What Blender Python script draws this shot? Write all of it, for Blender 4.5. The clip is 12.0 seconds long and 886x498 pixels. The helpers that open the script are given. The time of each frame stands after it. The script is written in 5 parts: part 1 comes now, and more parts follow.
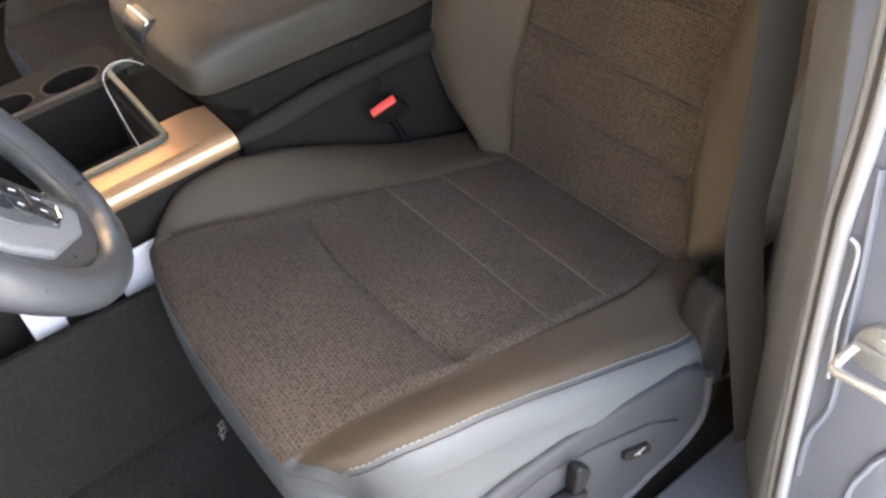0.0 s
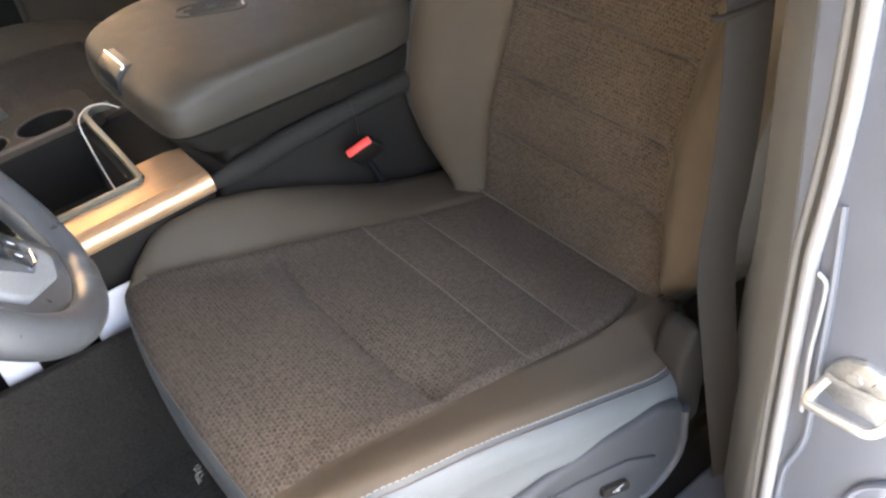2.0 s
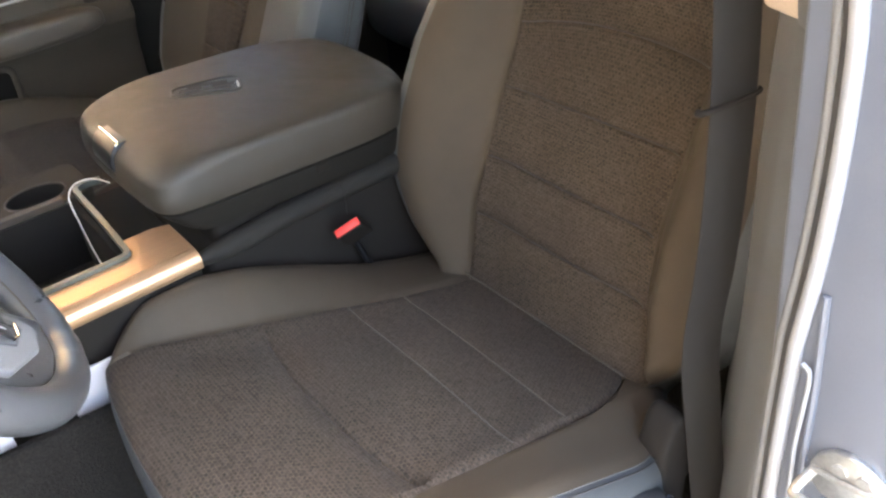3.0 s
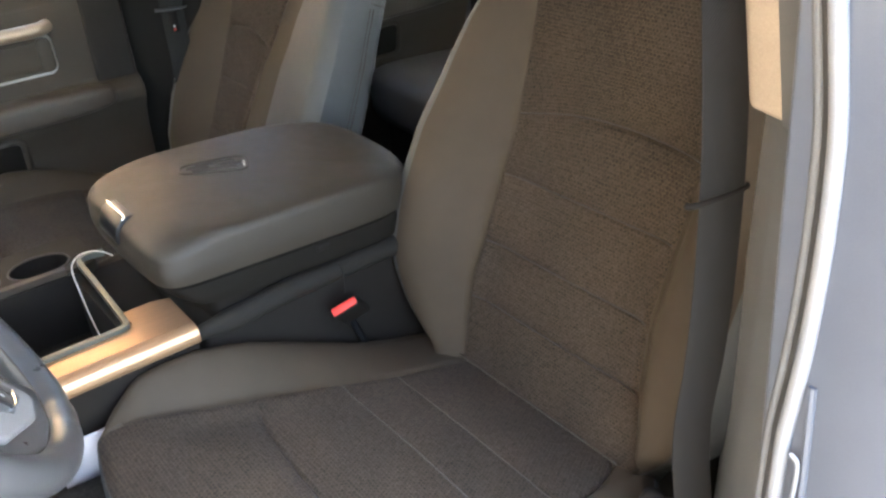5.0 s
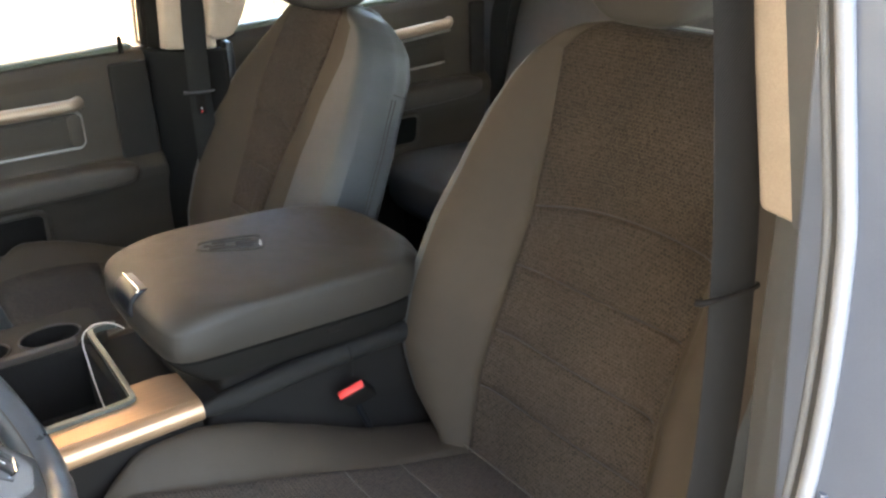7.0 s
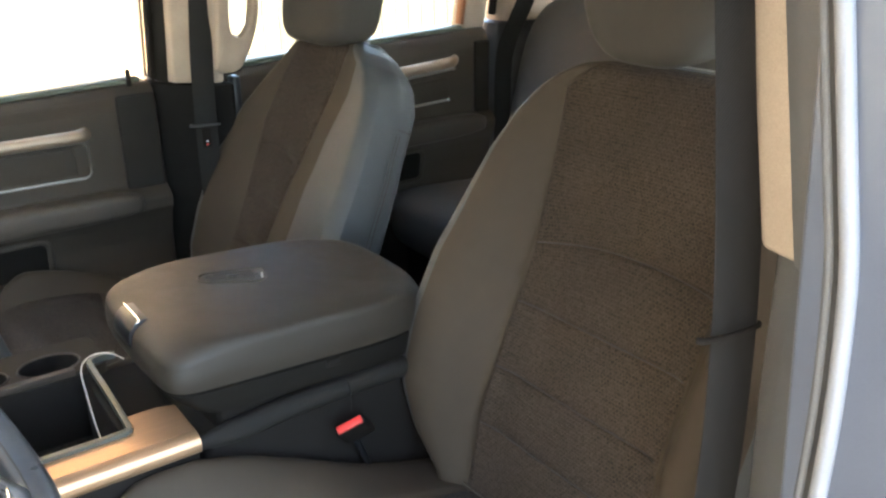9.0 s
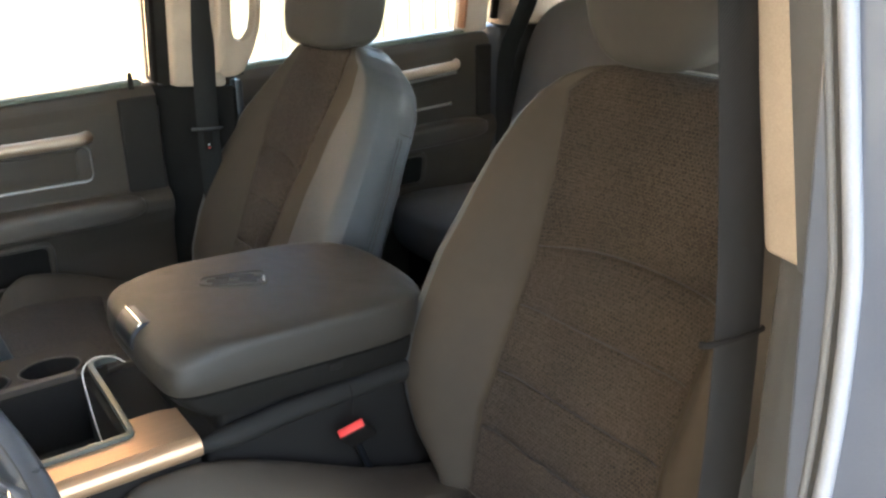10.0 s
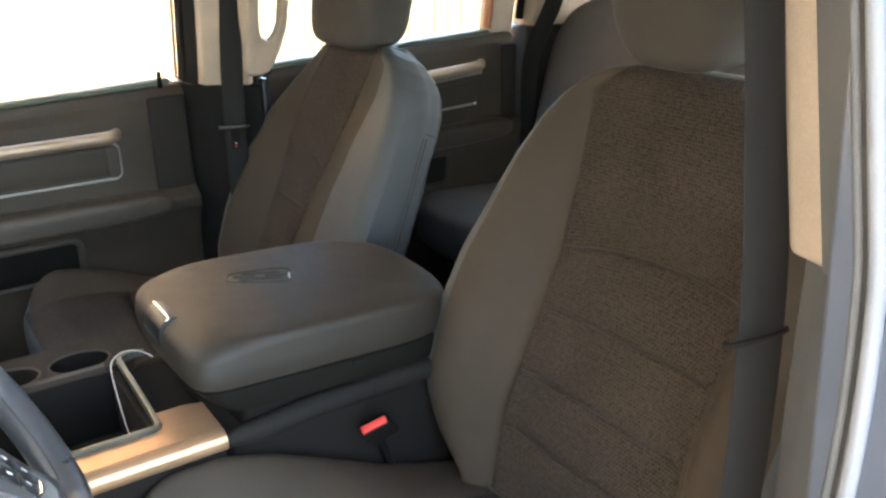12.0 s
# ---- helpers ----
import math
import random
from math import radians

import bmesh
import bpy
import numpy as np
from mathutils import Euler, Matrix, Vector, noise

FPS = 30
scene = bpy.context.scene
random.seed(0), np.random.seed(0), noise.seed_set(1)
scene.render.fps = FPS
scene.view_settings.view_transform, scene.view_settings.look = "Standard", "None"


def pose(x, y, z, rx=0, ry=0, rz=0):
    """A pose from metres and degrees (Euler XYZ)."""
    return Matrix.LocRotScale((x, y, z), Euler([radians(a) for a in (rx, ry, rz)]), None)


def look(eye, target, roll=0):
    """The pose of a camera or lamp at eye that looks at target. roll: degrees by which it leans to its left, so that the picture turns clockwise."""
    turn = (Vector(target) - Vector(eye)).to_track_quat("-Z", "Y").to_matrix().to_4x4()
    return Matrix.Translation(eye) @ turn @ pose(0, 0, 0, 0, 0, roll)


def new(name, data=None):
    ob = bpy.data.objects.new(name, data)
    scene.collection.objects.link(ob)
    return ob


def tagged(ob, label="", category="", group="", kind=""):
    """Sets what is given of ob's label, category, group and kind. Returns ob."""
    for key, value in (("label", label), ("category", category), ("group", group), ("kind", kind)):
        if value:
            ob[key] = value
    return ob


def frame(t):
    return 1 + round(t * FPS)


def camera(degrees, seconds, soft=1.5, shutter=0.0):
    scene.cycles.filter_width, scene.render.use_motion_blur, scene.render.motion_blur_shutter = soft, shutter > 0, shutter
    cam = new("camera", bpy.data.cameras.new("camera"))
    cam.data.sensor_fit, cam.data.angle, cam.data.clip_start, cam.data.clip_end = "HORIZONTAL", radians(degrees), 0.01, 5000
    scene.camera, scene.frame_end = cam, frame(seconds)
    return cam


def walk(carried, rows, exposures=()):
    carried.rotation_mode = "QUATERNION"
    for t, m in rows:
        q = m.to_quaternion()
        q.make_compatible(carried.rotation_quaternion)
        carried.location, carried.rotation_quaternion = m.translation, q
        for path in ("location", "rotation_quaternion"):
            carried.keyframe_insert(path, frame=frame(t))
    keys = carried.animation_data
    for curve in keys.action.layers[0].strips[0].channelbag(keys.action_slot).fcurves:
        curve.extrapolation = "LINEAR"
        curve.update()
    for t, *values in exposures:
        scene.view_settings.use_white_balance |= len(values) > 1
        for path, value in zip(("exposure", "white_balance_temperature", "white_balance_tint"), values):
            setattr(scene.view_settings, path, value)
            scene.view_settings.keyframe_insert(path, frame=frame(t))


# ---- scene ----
cam = camera(54.6, 12.0, soft=2.5)
PATH = [
    (0, (-1.0882, 0.3963, 1.0593), (0.1146, -0.3125, -0.2295), -9.92),
    (0.5, (-1.0878, 0.3959, 1.0589), (0.1112, -0.3118, -0.2339), -10.02),
    (1, (-1.0878, 0.3963, 1.0594), (0.1083, -0.3165, -0.2334), -9.97),
    (1.5, (-1.0895, 0.3960, 1.0605), (0.1081, -0.3242, -0.2267), -9.87),
    (2, (-1.0925, 0.3965, 1.0652), (0.1190, -0.3906, -0.1687), -8.95),
    (2.5, (-1.0900, 0.3997, 1.0679), (0.1633, -0.4546, -0.0764), -7.09),
    (3, (-1.0926, 0.4035, 1.0695), (0.1717, -0.4963, -0.0267), -6.14),
    (5, (-1.1064, 0.4151, 1.0805), (0.2215, -0.5624, 0.1365), -3.91),
    (5.5, (-1.1091, 0.4179, 1.0822), (0.2527, -0.5744, 0.2042), -3.02),
    (6, (-1.1082, 0.4190, 1.0804), (0.2674, -0.5832, 0.2358), -2.60),
    (6.5, (-1.1098, 0.4202, 1.0801), (0.2840, -0.5926, 0.2789), -2.00),
    (7, (-1.1129, 0.4202, 1.0803), (0.2970, -0.5977, 0.3149), -1.58),
    (9, (-1.1143, 0.4201, 1.0775), (0.3234, -0.6132, 0.3882), -0.72),
    (9.5, (-1.1140, 0.4212, 1.0776), (0.3278, -0.6104, 0.3940), -0.65),
    (10, (-1.1130, 0.4212, 1.0769), (0.3283, -0.6126, 0.3957), -0.64),
    (10.5, (-1.1151, 0.4222, 1.0771), (0.3253, -0.6126, 0.3956), -0.69),
    (11, (-1.1160, 0.4244, 1.0772), (0.3297, -0.6043, 0.3976), -0.66),
    (11.5, (-1.1181, 0.4259, 1.0775), (0.3476, -0.5737, 0.3972), -0.74),
    (12, (-1.1181, 0.4269, 1.0777), (0.3521, -0.5658, 0.3974), -0.69),
]
EXPOSURES = [(0.0, 4.42, 6480, 8), (1.0, 4.42, 6480, 8), (2.0, 4.60, 6430, 8), (2.5, 4.72, 6400, 8), (3.0, 4.62, 6340, 8), (5.0, 4.54, 6180, 6), (7.0, 4.32, 6060, 4), (9.0, 4.22, 6000, 3), (12.0, 4.19, 6000, 3)]
walk(cam, [(t, look(eye, target, roll)) for t, eye, target, roll in PATH], EXPOSURES)

# ---- light: open sky and a sun behind the truck ----
SUN_ELEV, SUN_AZ = radians(52), radians(205)      # azimuth from +y, clockwise seen from above
world = bpy.data.worlds.new("sky")
scene.world = world
world.use_nodes = True
wn = world.node_tree
sky = wn.nodes.new("ShaderNodeTexSky")
sky.sky_type, sky.sun_disc = "NISHITA", False
sky.sun_elevation, sky.sun_rotation = SUN_ELEV, SUN_AZ
sky.air_density, sky.dust_density, sky.ozone_density = 1.0, 3.5, 0.8      # hazy summer sky
wn.links.new(sky.outputs[0], wn.nodes["Background"].inputs[0])
wn.nodes["Background"].inputs[1].default_value = 0.15
sun_dir = Vector((math.sin(SUN_AZ) * math.cos(SUN_ELEV), math.cos(SUN_AZ) * math.cos(SUN_ELEV), math.sin(SUN_ELEV)))
sun = new("sun", bpy.data.lights.new("sun", "SUN"))
sun.data.energy, sun.data.angle, sun.data.color = 3.2, radians(0.53), (1.0, 0.93, 0.82)
sun.matrix_world = look(sun_dir * 20, (0, 0, 0))


# ---- materials ----
class Mat:
    """A node material under construction."""

    def __init__(self, name, rough=0.5, metal=0.0, spec=0.5):
        self.m = bpy.data.materials.new(name)
        self.m.use_nodes = True
        self.t = self.m.node_tree
        self.b = self.t.nodes["Principled BSDF"]
        self.b.inputs["Roughness"].default_value = rough
        self.b.inputs["Metallic"].default_value = metal
        self.b.inputs["Specular IOR Level"].default_value = spec

    def node(self, kind, **kw):
        n = self.t.nodes.new(kind)
        for k, v in kw.items():
            n.inputs[k].default_value = v
        return n

    def link(self, a, b):
        self.t.links.new(a, b)

    def coords(self, which="Object"):
        return self.t.nodes.new("ShaderNodeTexCoord").outputs[which]

    def noise(self, scale, detail=4, co=None, rough=0.6):
        n = self.node("ShaderNodeTexNoise", Scale=scale, Detail=detail, Roughness=rough)
        self.link(co or self.coords(), n.inputs["Vector"])
        return n.outputs["Fac"]

    def ramp(self, fac, stops):
        r = self.t.nodes.new("ShaderNodeValToRGB")
        els = r.color_ramp.elements
        while len(els) < len(stops):
            els.new(0.5)
        for e, (p, c) in zip(els, stops):
            e.position, e.color = p, (*c, 1)
        self.link(fac, r.inputs[0])
        return r.outputs[0]

    def mix(self, fac, a, b, how="MIX"):
        n = self.t.nodes.new("ShaderNodeMix")
        n.data_type, n.blend_type = "RGBA", how
        for src, dst in ((fac, n.inputs[0]), (a, n.inputs[6]), (b, n.inputs[7])):
            if isinstance(src, (int, float)):
                dst.default_value = src
            elif isinstance(src, tuple):
                dst.default_value = (*src, 1)
            else:
                self.link(src, dst)
        return n.outputs[2]

    def color(self, c):
        if isinstance(c, tuple):
            self.b.inputs["Base Color"].default_value = (*c, 1)
        else:
            self.link(c, self.b.inputs["Base Color"])
        return self

    def rough(self, fac, lo, hi):
        n = self.t.nodes.new("ShaderNodeMapRange")
        n.inputs["To Min"].default_value, n.inputs["To Max"].default_value = lo, hi
        self.link(fac, n.inputs["Value"])
        self.link(n.outputs[0], self.b.inputs["Roughness"])
        return self

    def bump(self, height, dist=0.001, strength=0.5):
        n = self.node("ShaderNodeBump", Strength=strength, Distance=dist)
        self.link(height, n.inputs["Height"])
        if self.b.inputs["Normal"].links:
            self.link(self.b.inputs["Normal"].links[0].from_socket, n.inputs["Normal"])
        self.link(n.outputs[0], self.b.inputs["Normal"])
        return self


def shade(c, k):
    return tuple(v * k for v in c)


def plain(name, c, rough=0.5, metal=0.0, grain=600, depth=0.0003, patches=14, spread=0.18, strength=0.4, spec=0.5):
    """A moulded or painted surface: faint patches of wear, fine grain."""
    m = Mat(name, rough, metal, spec)
    big, small = m.noise(patches, 5), m.noise(grain, 3)
    m.color(m.mix(0.5, m.ramp(big, [(0.3, shade(c, 1 - spread)), (0.7, shade(c, 1 + spread))]),
                  m.ramp(small, [(0.35, shade(c, 1 - spread)), (0.65, shade(c, 1 + spread))])))
    m.rough(big, max(0.03, rough - 0.08), min(1, rough + 0.1))
    m.bump(small, depth, strength)
    return m.m


def cloth(name, c, dark, light):
    """Knitted seat cloth: short dashes in rows, with flecks and rubbed patches."""
    m = Mat(name, 0.95, 0, 0.2)
    uv = m.coords("UV")
    br = m.t.nodes.new("ShaderNodeTexBrick")
    for k, v in (("Scale", 1.0), ("Mortar Size", 0.00125), ("Mortar Smooth", 0.75), ("Brick Width", 0.0054), ("Row Height", 0.0047), ("Bias", 0.0)):
        br.inputs[k].default_value = v
    br.offset = 0.5
    br.inputs["Color1"].default_value, br.inputs["Color2"].default_value = (*dark, 1), (*shade(dark, 2.3), 1)
    br.inputs["Mortar"].default_value = (*c, 1)
    warp = m.node("ShaderNodeTexNoise", Scale=260.0, Detail=2.0)
    m.link(uv, warp.inputs["Vector"])
    add = m.t.nodes.new("ShaderNodeVectorMath")
    add.operation = "MULTIPLY_ADD"
    add.inputs[1].default_value = (0.0017, 0.0017, 0)
    m.link(warp.outputs["Color"], add.inputs[0])
    m.link(uv, add.inputs[2])
    m.link(add.outputs[0], br.inputs["Vector"])
    fleck = m.noise(620, 3, uv)
    dots = m.noise(170, 2, uv)
    worn = m.noise(9, 5, uv)
    col = m.mix(m.ramp(fleck, [(0.5, (0, 0, 0)), (0.72, (0.55, 0.55, 0.55))]), br.outputs["Color"], light)
    col = m.mix(0.75, col, m.ramp(dots, [(0.36, (0.62, 0.62, 0.62)), (0.57, (1.14, 1.14, 1.14))]), "MULTIPLY")
    col = m.mix(0.45, col, m.ramp(worn, [(0.3, (0.48, 0.44, 0.42)), (0.72, (1.30, 1.20, 1.12))]), "MULTIPLY")
    m.color(col)
    m.bump(br.outputs["Fac"], 0.0010, 0.4)
    m.bump(fleck, 0.0008, 0.4)
    m.b.inputs["Sheen Weight"].default_value = 0.015
    m.b.inputs["Sheen Roughness"].default_value = 0.5
    return m.m


def leather(name, c, rough=0.5, spec=0.4):
    """Grained vinyl: small pebbles, faint creases and scuffs."""
    m = Mat(name, rough, 0, spec)
    co = m.coords()
    peb = m.node("ShaderNodeTexVoronoi", Scale=650.0)
    m.link(co, peb.inputs["Vector"])
    big = m.noise(7, 6, co)
    mid = m.noise(45, 5, co)
    col = m.mix(0.5, m.ramp(big, [(0.3, shade(c, 0.86)), (0.7, shade(c, 1.14))]), m.ramp(mid, [(0.3, shade(c, 0.9)), (0.7, shade(c, 1.1))]))
    m.color(col)
    m.rough(mid, rough - 0.07, rough + 0.1)
    m.bump(peb.outputs["Distance"], 0.0005, 0.35)
    m.bump(big, 0.004, 0.25)
    return m.m


def brushed(name, c, rough, metal):
    """Satin trim with fine lengthwise streaks."""
    m = Mat(name, rough, metal)
    mp = m.node("ShaderNodeMapping", Scale=(90, 4, 90))
    m.link(m.coords(), mp.inputs["Vector"])
    st = m.noise(4, 5, mp.outputs[0])
    m.color(m.ramp(st, [(0.25, shade(c, 0.88)), (0.75, shade(c, 1.1))]))
    m.rough(st, rough - 0.06, rough + 0.1)
    return m.m


def webbing(name, c):
    m = Mat(name, 0.85, 0, 0.12)
    w = m.t.nodes.new("ShaderNodeTexWave")
    w.bands_direction = "DIAGONAL"
    w.inputs["Scale"].default_value = 160
    m.link(m.coords(), w.inputs["Vector"])
    m.color(m.ramp(w.outputs["Fac"], [(0.2, shade(c, 0.75)), (0.8, shade(c, 1.25))]))
    m.bump(w.outputs["Fac"], 0.0005, 0.5)
    return m.m


def carpet(name, c):
    m = Mat(name, 1.0, 0, 0.1)
    f = m.noise(330, 4)
    b = m.noise(11, 5)
    m.color(m.mix(0.5, m.ramp(f, [(0.32, shade(c, 0.15)), (0.7, shade(c, 2.6))]), m.ramp(b, [(0.3, shade(c, 0.7)), (0.7, shade(c, 1.3))])))
    m.bump(f, 0.004, 0.8)
    return m.m


def glass(name):
    m = Mat(name, 0.0, 0, 0.5)
    m.color((0.93, 0.97, 0.95))
    m.b.inputs["Transmission Weight"].default_value = 1
    m.b.inputs["IOR"].default_value = 1.45
    return m.m


def timber(name, c):
    m = Mat(name, 0.85)
    mp = m.node("ShaderNodeMapping", Scale=(9, 9, 0.9))
    m.link(m.coords(), mp.inputs["Vector"])
    g = m.noise(7, 7, mp.outputs[0])
    info = m.t.nodes.new("ShaderNodeObjectInfo")
    col = m.ramp(g, [(0.3, shade(c, 0.6)), (0.7, shade(c, 1.2))])
    tint = m.ramp(info.outputs["Random"], [(0.0, (0.75, 0.75, 0.75)), (1.0, (1.2, 1.15, 1.05))])
    m.color(m.mix(1.0, col, tint, "MULTIPLY"))
    m.bump(g, 0.003, 0.5)
    return m.m


SEAT_CLOTH = cloth("seat_cloth", (0.0498, 0.0380, 0.0278), (0.0160, 0.0123, 0.0091), (0.106, 0.080, 0.058))
SEAT_VINYL = leather("seat_brown_vinyl", (0.0465, 0.0352, 0.0238), 0.68, 0.21)
# the faint blue in this grey stands in for sky light from the door
SIDE_VINYL = leather("side_grey_vinyl", (0.049, 0.0515, 0.0510), 0.54)
HEAD_VINYL = leather("headrest_vinyl", (0.044, 0.0385, 0.031), 0.65, 0.2)
LID_VINYL = leather("lid_vinyl", (0.0275, 0.0215, 0.0145), 0.56, 0.38)
BOX_PLASTIC = plain("box_plastic", (0.034, 0.026, 0.018), 0.85, spec=0.12)
BIN_PLASTIC = plain("bin_plastic", (0.0155, 0.0135, 0.011), 0.8, spec=0.15)
SHIELD_PLASTIC = plain("shield_plastic", (0.020, 0.020, 0.021), 0.6, spec=0.3)
HINGE_BROWN = plain("hinge_plastic", (0.014, 0.012, 0.010), 0.75, spec=0.12)
SILL_GREY = plain("sill_grey", (0.050, 0.050, 0.053), 0.7, spec=0.3)
BAND_VINYL = leather("band_vinyl", (0.0095, 0.0080, 0.0060), 0.75, 0.1)
BLACK_PLASTIC = plain("black_plastic", (0.0125, 0.0102, 0.008), 0.75, spec=0.1)
DARK_PLASTIC = plain("dark_plastic", (0.045, 0.043, 0.041), 0.5)
DOOR_PLASTIC = plain("door_plastic", (0.054, 0.041, 0.027), 0.62, spec=0.35)
ARMREST_VINYL = leather("armrest_vinyl", (0.066, 0.051, 0.036), 0.5)
# driver's-side copy of PILLAR_DARK, its colour paled to stand in for lens glare
PILLAR_GLARE = plain("pillar_glare", (0.125, 0.123, 0.120), 0.55)
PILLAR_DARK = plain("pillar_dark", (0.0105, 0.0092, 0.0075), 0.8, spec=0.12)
TAN_TRIM = plain("tan_trim", (0.39, 0.305, 0.222), 0.6)
HEADLINER = plain("headliner_cloth", (0.50, 0.44, 0.36), 0.95, grain=300, depth=0.001)
CHROME = Mat("chrome", 0.12, 1.0).color((0.82, 0.82, 0.80)).m
TRAY_BEZEL = brushed("tray_bezel_dark", (0.100, 0.106, 0.088), 0.42, 0.5)
# silver trim; the orange light it reflects is put into its colour
SATIN = brushed("satin_warm_tint", (0.45, 0.280, 0.155), 0.40, 0.7)
BEZEL = brushed("bezel_silver", (0.40, 0.37, 0.32), 0.34, 0.8)
HANDLE_SATIN = brushed("handle_satin", (0.44, 0.325, 0.225), 0.38, 0.6)
RIM_LEATHER = leather("rim_leather", (0.050, 0.051, 0.053), 0.29, 0.75)
SPOKE_GREY = plain("spoke_grey", (0.25, 0.252, 0.255), 0.42, 0.3, depth=0.00003)
BUTTON = plain("button_black", (0.022, 0.022, 0.023), 0.3)
LATCH_GLOSS = plain("latch_gloss", (0.010, 0.010, 0.011), 0.34, spec=0.3, depth=0.00002)
SWITCH_BLACK = plain("switch_black", (0.0065, 0.0065, 0.007), 0.55, spec=0.15)
POD_GREY = plain("pod_grey", (0.085, 0.087, 0.090), 0.35, depth=0.00003)
MARKING = plain("button_marking", (0.65, 0.66, 0.68), 0.5)
STRIP = plain("window_strip", (0.13, 0.145, 0.105), 0.7)
INSERT = plain("door_insert", (0.026, 0.022, 0.018), 0.85, spec=0.1)
RED = plain("red_plastic", (0.62, 0.035, 0.03), 0.4, spread=0.06)
BELT = webbing("belt_webbing", (0.021, 0.0195, 0.0175))
THREAD = plain("thread", (0.13, 0.125, 0.11), 0.8)
THREAD_DARK = plain("thread_brown", (0.056, 0.045, 0.035), 0.85)
CARPET = carpet("black_carpet", (0.014, 0.012, 0.010))
RUBBER = plain("rubber_seal", (0.24, 0.24, 0.245), 0.36, spread=0.1)
PAINT = plain("body_paint", (0.135, 0.145, 0.17), 0.3, 0.3, grain=900, depth=0.00008, spread=0.06)
STEEL = plain("zinc_steel", (0.55, 0.54, 0.50), 0.35, 0.9, grain=200)
PAPER = plain("paper", (0.42, 0.395, 0.39), 0.8, spread=0.04)
REVEAL = plain("glass_channel", (0.30, 0.12, 0.045), 0.6)
CABLE = plain("white_cable", (0.64, 0.58, 0.52), 0.45, spread=0.05)
GLASS = glass("window_glass")
FENCE = timber("fence_timber", (0.20, 0.155, 0.085))
CUP_RIM = plain("cup_rim_brown", (0.042, 0.031, 0.022), 0.6, spec=0.25)
CLADDING = timber("wall_cladding", (0.232, 0.204, 0.172))
# ground tone lowered so that less light bounces onto the seat side
CONCRETE = plain("concrete", (0.12, 0.116, 0.112), 0.9, grain=60, depth=0.004, patches=0.8)
# orange chosen to bounce warm light in, though it clips to white outside
STUCCO = plain("bounce_stucco", (0.80, 0.50, 0.27), 0.9, grain=90, depth=0.004, patches=0.7, spread=0.08)


# ---- building helpers ----
def thing(name, label, category, at=(0, 0, 0), group="", kind=""):
    ob = new(name)
    ob.empty_display_size = 0.05
    ob.location = at
    return tagged(ob, label, category, group, kind)


def as_mesh(name, shape, smooth=True, sharp=38):
    """A mesh from a bmesh or from (vertices, faces[, uv per vertex])."""
    me = bpy.data.meshes.new(name)
    if isinstance(shape, bmesh.types.BMesh):
        bmesh.ops.recalc_face_normals(shape, faces=shape.faces)
        shape.to_mesh(me)
        shape.free()
    else:
        me.from_pydata([tuple(float(c) for c in v) for v in shape[0]], [], [tuple(int(i) for i in f) for f in shape[1]])
        if len(shape) > 2:
            layer = me.uv_layers.new(name="metres")
            idx = np.empty(len(me.loops), dtype=np.int32)
            me.loops.foreach_get("vertex_index", idx)
            layer.data.foreach_set("uv", np.asarray(shape[2], dtype=np.float32)[idx].ravel())
    me.validate()
    me.update()
    if smooth:
        me.polygons.foreach_set("use_smooth", [True] * len(me.polygons))
        me.set_sharp_from_angle(angle=radians(sharp))
    return me


def root_of(ob):
    p = Vector((0, 0, 0))
    while ob is not None:
        p += ob.location
        ob = ob.parent
    return p


def part(name, shape, material, parent, label="", smooth=True, sharp=38):
    """Links a shape, given in world metres, as one mesh under a thing or part."""
    me = as_mesh(name, shape, smooth, sharp)
    me.materials.append(material)
    ob = new(name, me)
    ob.parent = parent
    if parent is not None:
        ob.location = -root_of(parent)
    return tagged(ob, label)


def single(name, shape, material, label, category, group="", kind="", smooth=True, sharp=38):
    """A thing or piece of the setting that is one mesh."""
    return tagged(part(name, shape, material, None, "", smooth, sharp), label, category, group, kind)


def box(x0, x1, y0, y1, z0, z1, bevel=0.004, seg=3):
    bm = bmesh.new()
    bmesh.ops.create_cube(bm, size=1, matrix=Matrix.LocRotScale(((x0 + x1) / 2, (y0 + y1) / 2, (z0 + z1) / 2), None, (abs(x1 - x0), abs(y1 - y0), abs(z1 - z0))))
    if bevel:
        bmesh.ops.bevel(bm, geom=bm.edges[:], offset=bevel, segments=seg, profile=0.5, affect="EDGES", clamp_overlap=True)
    return bm


def moved(bm, m):
    bmesh.ops.transform(bm, matrix=m, verts=bm.verts[:])
    return bm


def prism(poly, lo, hi, axis="z", bevel=0.0, seg=2, warp=None):
    """A polygon drawn out along an axis; warp moves each vertex afterwards."""
    bm = bmesh.new()
    put = {"z": lambda a, b, c: (a, b, c), "x": lambda a, b, c: (c, a, b), "y": lambda a, b, c: (a, c, b)}[axis]
    rings = [[bm.verts.new(put(a, b, c)) for a, b in poly] for c in (lo, hi)]
    n = len(poly)
    bm.faces.new(rings[0][::-1])
    bm.faces.new(rings[1])
    for i in range(n):
        bm.faces.new((rings[0][i], rings[0][(i + 1) % n], rings[1][(i + 1) % n], rings[1][i]))
    bmesh.ops.recalc_face_normals(bm, faces=bm.faces)
    if bevel:
        bmesh.ops.bevel(bm, geom=bm.edges[:], offset=bevel, segments=seg, profile=0.5, affect="EDGES", clamp_overlap=True)
    if warp:
        for v in bm.verts:
            v.co = Vector(warp(*v.co))
    return bm


